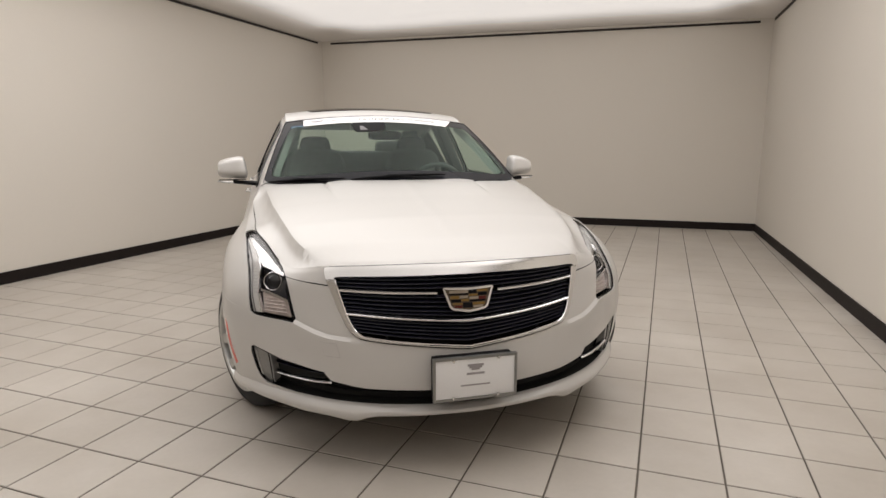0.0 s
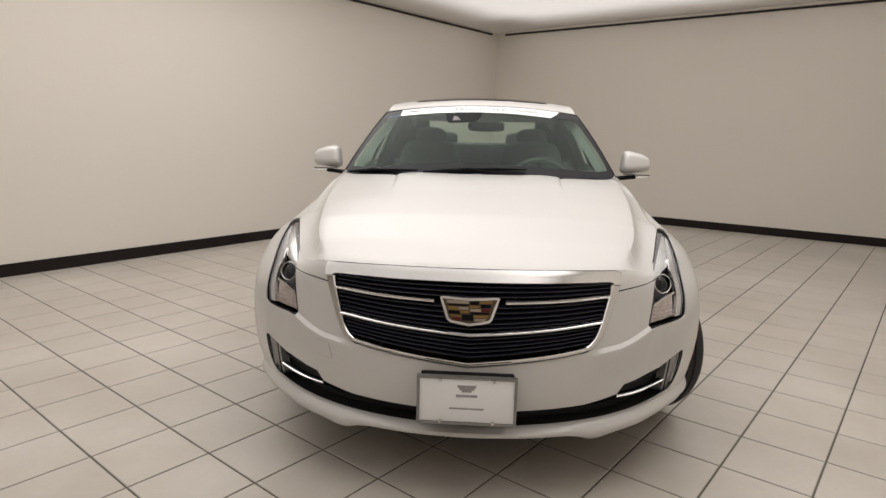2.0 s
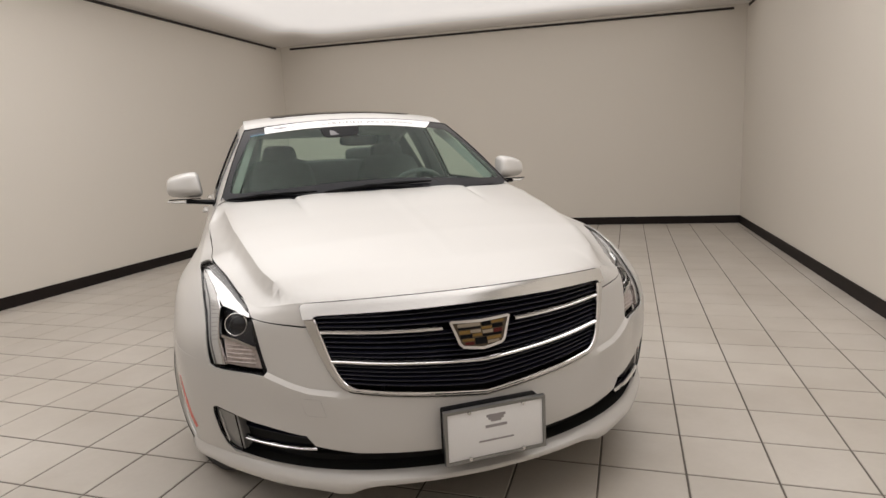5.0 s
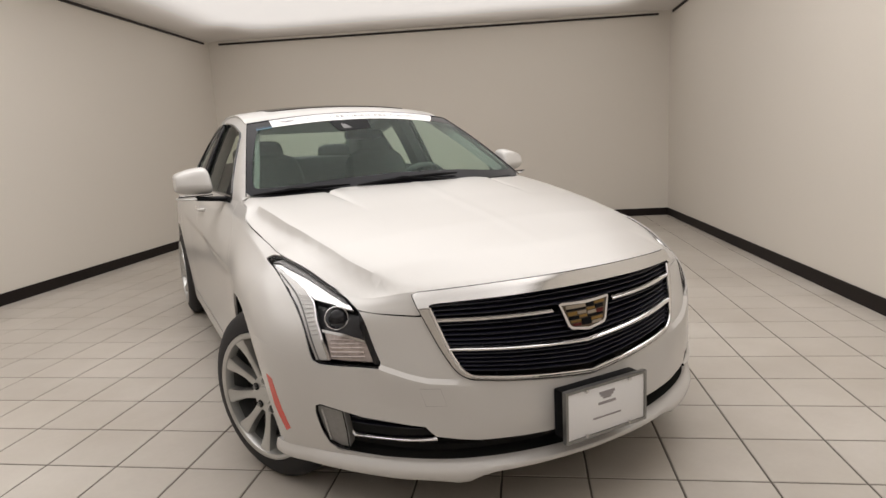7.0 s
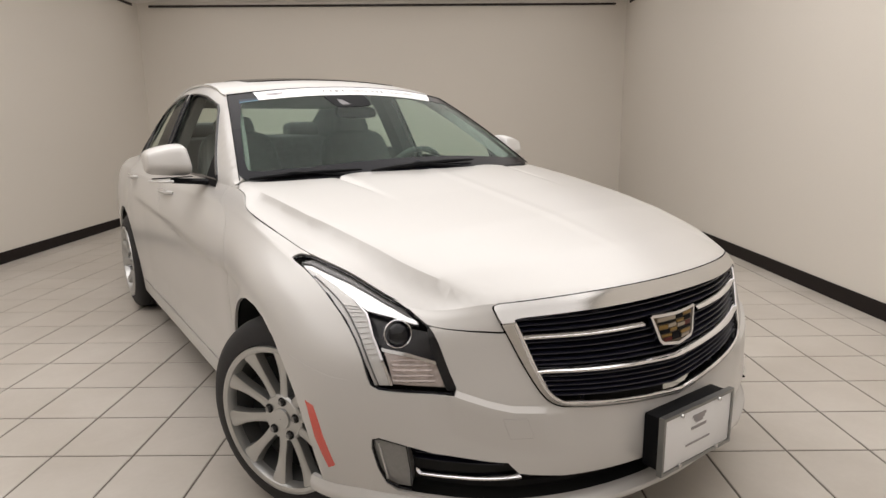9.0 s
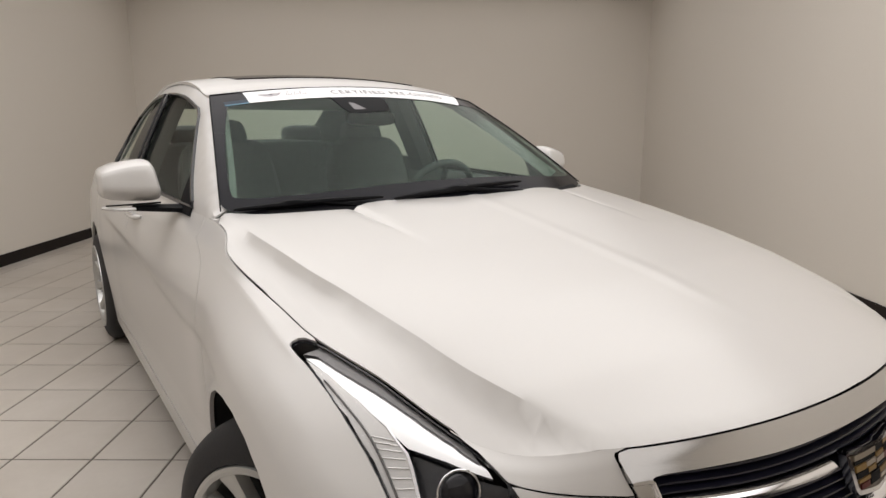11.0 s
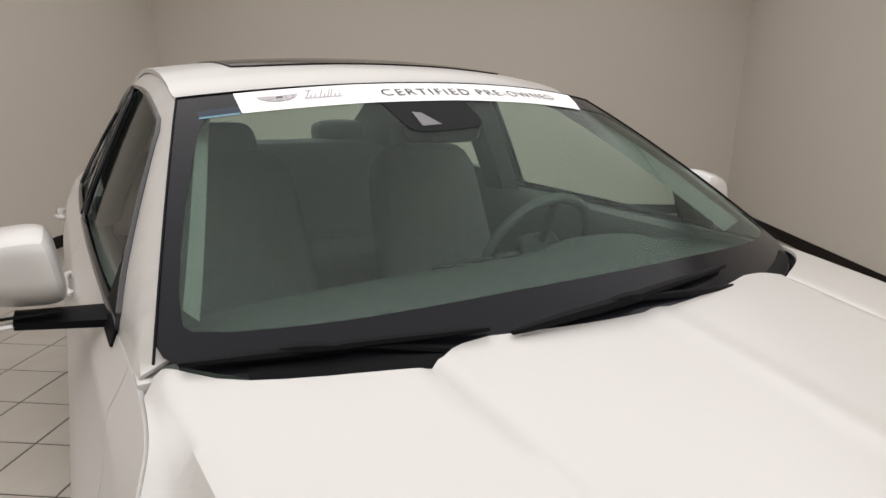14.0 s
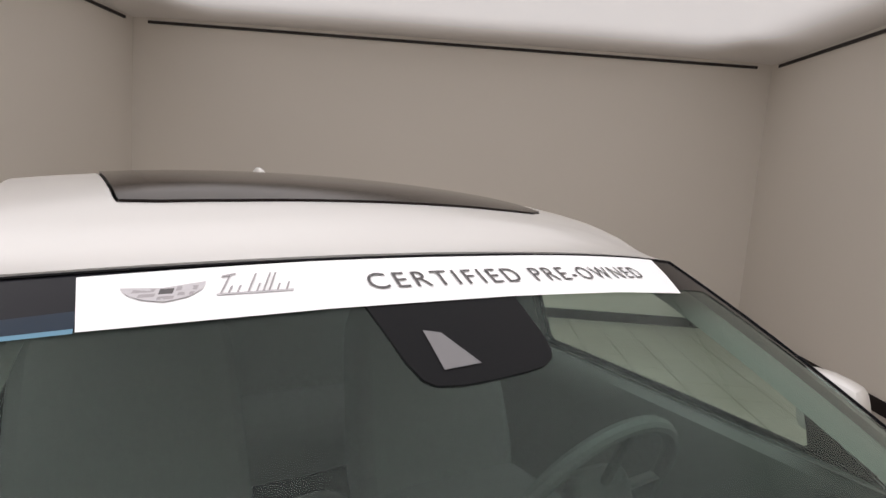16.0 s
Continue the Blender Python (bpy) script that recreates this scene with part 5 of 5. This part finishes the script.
# ---------------------------------------------------------------- mirrors
def door_mirror():
    shell = bmesh.new()
    bmesh.ops.create_cube(shell, size=2.0)
    bmesh.ops.subdivide_edges(shell, edges=shell.edges[:], cuts=9, use_grid_fill=True)
    for v in shell.verts:
        c = v.co.copy()
        n = c / (abs(c.x) ** 6 + abs(c.y) ** 5 + abs(c.z) ** 6) ** (1 / 6)
        out, low = n.x * .5 + .5, max(0, -n.z - .42)
        x = n.x * .081 + .010 * n.z * (1 - out)
        y = n.y * .066 + .045 * out ** 1.5 + .012 * n.z + (.060 * low if n.y < 0 else 0)
        z = n.z * .066 - .030 * out ** 2 * max(0, n.z) + .010 * out ** 2 * max(0, -n.z) - .012 * max(0, -n.y) * max(0, n.z)
        v.co = Vector((.914 + x, 1.813 + y, 1.052 + z))
    m = part("door_mirror", shell, PAINT, car, "white door mirror on a black foot")
    foot = bmesh.new()
    rows = []
    for f in np.linspace(0, 1, 8):
        x = .770 + f * .137
        h = .021 - .004 * f
        rows.append([(x, 1.785 + .010 * f + a * (.046 - .01 * f), .957 + .012 * f + b * h * .6) for a, b in ((-1, -.6), (-1, .5), (-.6, 1), (.6, 1), (1, .4), (1, -.6), (0, -1))])
    band(rows, foot, close_v=True)
    foot.faces.ensure_lookup_table()
    bmesh.ops.recalc_face_normals(foot, faces=foot.faces)
    part("foot", foot, BLACK, m, "black mirror foot")
    part("mirror_sail", sheet(np.array([(1.652, .948), (1.74, .950), (1.80, .952), (1.80, 1.066), (1.77, 1.045), (1.73, 1.015), (1.67, .970)]), [], lambda y, z: frame_x(y, z) + np.stack([np.maximum(belt_z(y) - z, 0) * .73 + .004, 0 * y, 0 * y], -1), .03, .006), BLACK, m)
    sig = [(.990 - .082 * f, 1.767 - .010 * math.sin(math.pi * f) + .035 * (1 - f) ** 3, .973 - .004 * f) for f in np.linspace(0, 1, 10)]
    part("signal", tube(sig, .0085, ring=8, flat=.7), GUIDE, m, "clear signal strip")
    part("mirror_rim", tube([(.836 + .150 * f, 1.757 + .012 * f * f, .985 - .002 * f) for f in np.linspace(0, 1, 8)], .0045, ring=8, flat=.6), BLACK, m)
    return m


both_sides(door_mirror())

# ---------------------------------------------------------------- cowl and wipers
cw = np.linspace(-.85, .85, 40)
low = screen_up(.001)(cw, np.full(40, -.03))
rows = [[(p[0], p[1] - .05, p[2] - .04), (p[0], p[1], p[2] - .012), tuple(a), tuple(b)] for p, a, b in zip(low, screen_up(.006)(cw, np.full(40, .01)), screen_up(.003)(cw, np.full(40, .034)))]
part("cowl", band(rows), BLACK, car, "black plastic cowl under the windscreen")


for s_ in (-1, 1):
    part("cowl_end", solid_box(min(.700 * s_, .757 * s_), max(.700 * s_, .757 * s_), 1.457, 1.505, .90, .962, .004), PAINT, car)
    part("cowl_end", solid_box(min(.705 * s_, .752 * s_), max(.705 * s_, .752 * s_), 1.395, 1.52, .905, .949, .006), PAINT, car)


def wiper(blade_at, arm_at):
    """A blade and its arm lying on the glass, each along places given by u and v."""
    n = 22
    at = curve_at(blade_at, np.linspace(0, len(blade_at) - 1, n))
    line = screen_up(.012)(at[:, 0], at[:, 1])
    blade = part("wiper", tube([tuple(p) for p in line], [.004 + .0065 * math.sin(math.pi * k / (n - 1)) ** .6 for k in range(n)], ring=8, flat=.9), BLACK, car, "black windscreen wiper")
    at = curve_at(arm_at, np.linspace(0, len(arm_at) - 1, 14))
    part("wiper_arm", tube([tuple(p) for p in screen_up(np.linspace(-.012, .013, 14)[:, None])(at[:, 0], at[:, 1])], [.010 - .004 * k / 13 for k in range(14)], ring=8), BLACK, blade)
    mid = np.array(blade_at[len(blade_at) // 2])
    part("wiper_clip", tube([tuple(p) for p in screen_up(.016)(np.linspace(mid[0] - .05, mid[0] + .05, 5), np.full(5, mid[1]))], [.005, .009, .011, .009, .005], ring=8), BLACK, blade)


wiper([(-.955, .022), (-.84, .036), (-.745, .046), (-.62, .057), (-.42, .064)], [(-.36, .002), (-.46, .030), (-.58, .046), (-.68, .052)])
wiper([(-.38, .050), (-.24, .068), (-.08, .080), (.10, .092), (.34, .094)], [(.50, .008), (.34, .044), (.12, .068), (-.05, .080)])

# ---------------------------------------------------------------- cabin
def rounded_block(cx, cy, cz, sx, sy, sz, power=4.0, tilt=0.0, taper=0.0, cuts=7):
    """A cushion: a box with soft faces, tilted back by degrees and tapered upwards."""
    bm = bmesh.new()
    bmesh.ops.create_cube(bm, size=2.0)
    bmesh.ops.subdivide_edges(bm, edges=bm.edges[:], cuts=cuts, use_grid_fill=True)
    turn = pose(cx, cy, cz, -tilt, 0, 0)
    for v in bm.verts:
        c = v.co
        r = (abs(c.x) ** power + abs(c.y) ** power + abs(c.z) ** power) ** (1 / power)
        n = c / r
        k = 1 - taper * (n.z * .5 + .5)
        v.co = turn @ Vector((n.x * sx * k, n.y * sy, n.z * sz))
    return bm


def seat(x):
    s = part("seat", rounded_block(x, 2.36, .60, .255, .27, .085), CLOTH, car, "dark leather front seat")
    part("backrest", rounded_block(x, 2.62, .85, .250, .085, .31, 5, 20, .16), CLOTH, s)
    part("headrest", rounded_block(x, 2.725, 1.155, .118, .055, .085, 4, 12, .1), CLOTH, s)
    for dx in (-.06, .06):
        part("headrest_post", tube([(x + dx, 2.705, 1.06), (x + dx, 2.72, 1.12)], .007), STEEL, s)


seat(-.37)
seat(.37)
bench = part("rear_bench", rounded_block(0, 3.12, .60, .62, .25, .09), CLOTH, car, "dark leather rear bench")
part("backrest", rounded_block(0, 3.37, .86, .62, .09, .275, 5, 24), CLOTH, bench)
for x in (-.33, .33):
    part("headrest", rounded_block(x, 3.47, 1.150, .125, .05, .060, 4, 15), CLOTH, bench)
part("parcel_shelf", solid_box(-.62, .62, 3.44, 3.86, .985, 1.0), CABIN, car)
part("cabin_floor", solid_box(-.78, .78, 1.25, 3.9, .30, .36), TRIM, car)
part("bulkhead", solid_box(-.72, .72, 1.24, 1.29, .36, .93), TRIM, car)
# dashboard: a section swept across the cabin
sec = [(1.26, .935), (1.40, .962), (1.55, .968), (1.68, .962), (1.76, .945), (1.81, .90), (1.82, .83), (1.76, .74), (1.74, .60), (1.70, .40)]
rows = []
for x in np.linspace(-.74, .74, 31):
    hood_ = .030 * math.exp(-(((x - .37) / .15) ** 4))
    rows.append([(x, y + .02 * (1 - (x / .74) ** 2), z + hood_ * (1.60 < y < 1.83) - .015 * (abs(x) / .74) ** 3) for y, z in sec])
dash = part("dashboard", band(rows), TRIM, car, "dark vinyl dashboard")
bmd = bmesh.new()
bmd.from_mesh(dash.data)
bmesh.ops.recalc_face_normals(bmd, faces=bmd.faces)
bmd.to_mesh(dash.data)
bmd.free()
part("screen", rounded_block(0, 1.80, .885, .10, .012, .06, 8, 18), GLOSS, dash, "dark centre screen")
part("console", rounded_block(0, 2.15, .56, .11, .45, .13, 6), TRIM, car)
ring = [Matrix.Translation((.37, 1.985, .885)) @ pose(0, 0, 0, -66, 0, 0) @ Vector((math.cos(a) * .185, math.sin(a) * .185, 0)) for a in np.linspace(0, 2 * math.pi, 40, endpoint=False)]
st_wheel = part("steering_wheel", tube([tuple(p) for p in ring], .016, ring=10, closed=True), CLOTH, car, "dark leather steering wheel")
part("steering_hub", rounded_block(.37, 1.975, .88, .075, .03, .06, 4, 24), TRIM, st_wheel)
for a in (0, 180, 270):
    e = Matrix.Translation((.37, 1.985, .885)) @ pose(0, 0, 0, -66, 0, 0) @ Vector((math.cos(radians(a)) * .175, math.sin(radians(a)) * .175, 0))
    part("steering_spoke", tube([(.37, 1.98, .882), tuple(e)], .014, flat=.6), TRIM, st_wheel)
# door cards, pillars
for s_ in (-1, 1):
    cy = np.linspace(1.36, 3.55, 24)
    rows = [[(s_ * (float(np.interp(y, WAIST[:, 1], WAIST[:, 0])) - d), y, z if k else float(belt_z(y)) + .003) for k, (d, z) in enumerate(((.02, .97), (.05, .95), (.085, .88), (.07, .74), (.10, .66), (.08, .40)))] for y in cy]
    part("door_card", band(rows), CABIN, car)
    rows = [[(s_ * (p[0] - .03), p[1], p[2] - .01), (s_ * (p[0] - .055), p[1] + .02, p[2] - .04)] for p in frame_x(np.linspace(1.55, 2.06, 14), top_z(np.linspace(1.55, 2.06, 14)) - .004)]
    part("pillar_trim", band(rows), LINER, car)
    rows = [[(s_ * (float(frame_x(np.array([y]), np.array([z]))[0][0]) - .035), y, z) for z in np.linspace(.96, 1.355, 6)] for y in (2.575, 2.69)]
    rows = [rows[0], [(p[0] - s_ * .055, p[1] + .03, p[2]) for p in rows[0]], [(p[0] - s_ * .075, p[1] + .01, p[2]) for p in rows[1]], rows[1]]
    part("pillar_trim", band(rows), CABIN, car)
    ry_ = np.linspace(2.0, 3.18, 14)
    rows = [[(s_ * (float(frame_x(np.array([y]), np.array([top_z(y) - .02]))[0][0]) - d), y, float(top_z(y)) - h - .045 * np.clip((y - 2.6) / .3, 0, 1) * (h > .04)) for d, h in ((.018, .055), (.045, .052), (.075, .022))] for y in ry_]
    part("roof_rail_trim", band(rows), LINER, car)
    rows = [[(s_ * (float(frame_x(np.array([y]), np.array([1.03]))[0][0]) - d), y, h) for d, h in ((.016, .985), (.018, 1.035), (.05, 1.03), (.06, .96))] for y in (2.68, 2.9, 3.18)]
    part("door_card", band(rows), CABIN, car)
    # the broad rear pillar, from the rear door's glass round to the rear window
    rows = []
    for z in np.linspace(1.345, .99, 9):
        edge = float(frame_x(np.array([3.12]), np.array([min(z, 1.33)]))[0][0])
        back = 3.36 + 2.0 * max(0, 1.30 - z)
        rows.append([(s_ * (edge - .02), 3.10 - .10 * (1.345 - z), z), (s_ * (edge - .055), 3.17, z), (s_ * (.50 + .10 * (1.3 - z)), 3.33 + .6 * max(0, 1.3 - z), z), (s_ * (.440 + .16 * (1.3 - z)), back, z)])
    part("pillar_trim", band(rows), CABIN, car)
rows = [[(x, 3.04, 1.365 - .05 * (x / .55) ** 2), (x, 3.20, 1.335 - .03 * (x / .55) ** 2), (x, 3.33, 1.302), (x, 3.38, 1.318)] for x in np.linspace(-.54, .54, 15)]
part("rear_header", band(rows), LINER, car)
# rear-view mirror and sensor housing behind the windscreen
part("cabin_mirror", rounded_block(.035, 1.985, 1.245, .112, .018, .030, 4, -8), BLACK, car, "black rear-view mirror")
bracket = part("sensor_housing", sheet(BRACKET, [], screen_up(.0016), (.03, .03), .004), BLACK, pane, "black sensor housing at the head of the windscreen")
part("sensor_window", sheet(np.array([(-.250, .800), (-.218, .792), (-.178, .727), (-.252, .722)]), [], screen_up(.0028), (.03, .03), .0), material("grey_sensor_glass", (.16, .155, .16), .3, 0.0, 0.0, .1, 60.0, spec=.2), bracket)

# ---------------------------------------------------------------- banner along the head of the windscreen
NAVY = material("navy_shade_glass", (.004, .014, .030), .3, 0.0, 0.0, .2, 8.0, spec=0.15)
AZURE = material("azure_shade_glass", (.11, .23, .32), .3, 0.0, 0.0, .2, 8.0, spec=0.15)
part("shade_band", sheet(np.array([(-.925, .8505), (-.80, .8575), (-.80, .895), (-.93, .885)]), [], screen_up(.0022), (.04, .03), 0.0), NAVY, pane, "dark blue tinted shade band")
part("shade_band", sheet(np.array([(-.925, .840), (-.80, .847), (-.80, .857), (-.925, .850)]), [], screen_up(.0022), (.04, .03), 0.0), AZURE, pane, "pale blue foot of the shade band")
banner = part("banner", sheet(np.array([(-.816, .975), (-.796, .848), (-.4, .860), (0, .862), (.35, .855), (.675, .838), (.75, .91), (.81, .985), (.4, .985), (0, .982), (-.4, .982)]), [], screen_up(.003), (.04, .03), 0.0), WHITE, None)
tagged(banner, "white paper banner reading certified pre-owned across windscreen", "banner")


def banner_uv(x, h):
    """A place on the banner: x across in metres, h upwards from its lower edge (0 to 1)."""
    return np.asarray(x, float) / .602, .852 + .128 * np.asarray(h, float)


def print_piece(pts, mat, label=""):
    p = np.array(pts, float)
    part("print", sheet(p, [], lambda x, h: screen_up(.0045)(*banner_uv(x, h)), (.03, .2), 0.0), mat, banner, label)


print_piece([(-.447, .66), (-.405, .62), (-.362, .70), (-.368, .54), (-.382, .42), (-.404, .36), (-.426, .42), (-.440, .53)], PALEINK, "grey crest")
for x0, x1, h0, h1, m in ((-.436, -.414, .55, .61, GREYINK), (-.410, -.396, .50, .60, CHARCOAL), (-.393, -.372, .55, .63, GREYINK), (-.430, -.414, .46, .52, GREYINK), (-.392, -.376, .46, .52, GREYINK), (-.412, -.396, .40, .46, GREYINK)):
    print_piece([(x0, h0), (x1, h0), (x1 + .002, h1), (x0 + .002, h1)], m)
for x, tall in ((-.350, .34), (-.342, .14), (-.333, .14), (-.322, .36), (-.313, .16), (-.306, .36), (-.300, .36), (-.291, .14), (-.281, .16)):
    print_piece([(x, .44), (x + .0022, .44), (x + .0022 + .035 * tall, .44 + tall), (x + .035 * tall, .44 + tall)], GREYINK)
print_piece([(-.353, .42), (-.272, .43), (-.272, .46), (-.353, .45)], PALEINK)
print_piece([(-.345, .76), (-.330, .80), (-.330, .83), (-.346, .79)], GREYINK)
font = bpy.data.curves.new("lettering", "FONT")
font.body = "CERTIFIED PRE-OWNED"
font.size, font.space_character = 1.0, 1.25
holder = bpy.data.objects.new("lettering", font)
scene.collection.objects.link(holder)
bpy.context.view_layer.update()
lettering = bpy.data.meshes.new_from_object(holder.evaluated_get(bpy.context.evaluated_depsgraph_get()))
bpy.data.objects.remove(holder)
co = np.array([tuple(v.co) for v in lettering.vertices])
lo, hi = co.min(0), co.max(0)
lx = -.183 + (co[:, 0] - lo[0]) / (hi[0] - lo[0]) * .528
lh = .36 + (co[:, 1] - lo[1]) / (hi[1] - lo[1]) * .32
for v, p in zip(lettering.vertices, screen_up(.0045)(*banner_uv(lx, lh))):
    v.co = p
whole = bmesh.new()
whole.from_mesh(lettering)
bmesh.ops.remove_doubles(whole, verts=whole.verts, dist=1e-6)
left = set(whole.verts)
while left:
    island, todo = set(), [min(left, key=lambda v: v.co.x)]
    while todo:
        v = todo.pop()
        if v not in island:
            island.add(v)
            todo += [e.other_vert(v) for e in v.link_edges]
    left -= island
    one = bmesh.new()
    twin = {v: one.verts.new(v.co) for v in island}
    for f in {f for v in island for f in v.link_faces}:
        one.faces.new([twin[v] for v in f.verts])
    part("letter", one, CHARCOAL, banner, smooth=False)
whole.free()
bpy.data.meshes.remove(lettering)

# ---------------------------------------------------------------- the floor's tiles
TILE_TURN, TILE_SIZE = radians(-35.5), 0.304
TILE_FROM = Vector((-0.064, -0.042, 0))
EI, EJ = Vector((math.cos(TILE_TURN), math.sin(TILE_TURN), 0)), Vector((-math.sin(TILE_TURN), math.cos(TILE_TURN), 0))
floor = part("floor", prism([c + (c - centre).normalized() * 0.1 for c in CORNERS], FLOOR_Z - 0.08, FLOOR_Z - 0.003), GROUT, smooth=False)
tagged(floor, "cream glazed square floor tiles with dark grout joints", "floor", kind="structure")
room = np.array([(c.x, c.y) for c in CORNERS])


def tile_bmesh(bm, at, h, tilt=(0, 0)):
    g, e, top = h - 0.0038, h - 0.0062, FLOOR_Z
    low = [bm.verts.new(at + EI * a * g + EJ * b * g + Vector((0, 0, FLOOR_Z - 0.012))) for a, b in ((-1, -1), (1, -1), (1, 1), (-1, 1))]
    mid = [bm.verts.new(at + EI * a * g + EJ * b * g + Vector((0, 0, top - 0.0016))) for a, b in ((-1, -1), (1, -1), (1, 1), (-1, 1))]
    up = [bm.verts.new(at + EI * a * e + EJ * b * e + Vector((0, 0, top))) for a, b in ((-1, -1), (1, -1), (1, 1), (-1, 1))]
    for lo, hi in ((low, mid), (mid, up)):
        for k in range(4):
            bm.faces.new((lo[k], lo[(k + 1) % 4], hi[(k + 1) % 4], hi[k]))
    bm.faces.new(up)


one = bmesh.new()
tile_bmesh(one, Vector(), TILE_SIZE / 2)
tile_mesh = bpy.data.meshes.new("tile")
one.to_mesh(tile_mesh)
one.free()
tile_mesh.materials.append(TILE)
cells = []
for i in range(-40, 40):
    for j in range(-40, 40):
        p = TILE_FROM + EI * (i + 0.5) * TILE_SIZE + EJ * (j + 0.5) * TILE_SIZE
        if inside(room, np.array([[p.x, p.y]]))[0] or any(inside(room, np.array([[(p + EI * a + EJ * b).x, (p + EI * a + EJ * b).y]]))[0] for a in (-.15, .15) for b in (-.15, .15)):
            cells.append((math.hypot((p.x + 0.2) / 1.3, (p.y - 0.6)), p))
cells.sort(key=lambda c: c[0])
for _, p in cells[:300]:
    t = new("tile", tile_mesh)
    t.location = p
    t.parent = floor
rest = bmesh.new()
for _, p in cells[300:]:
    tile_bmesh(rest, p, TILE_SIZE / 2)
far = part("far_tiles", rest, TILE, floor, smooth=False)
far["kind"] = "stuff"
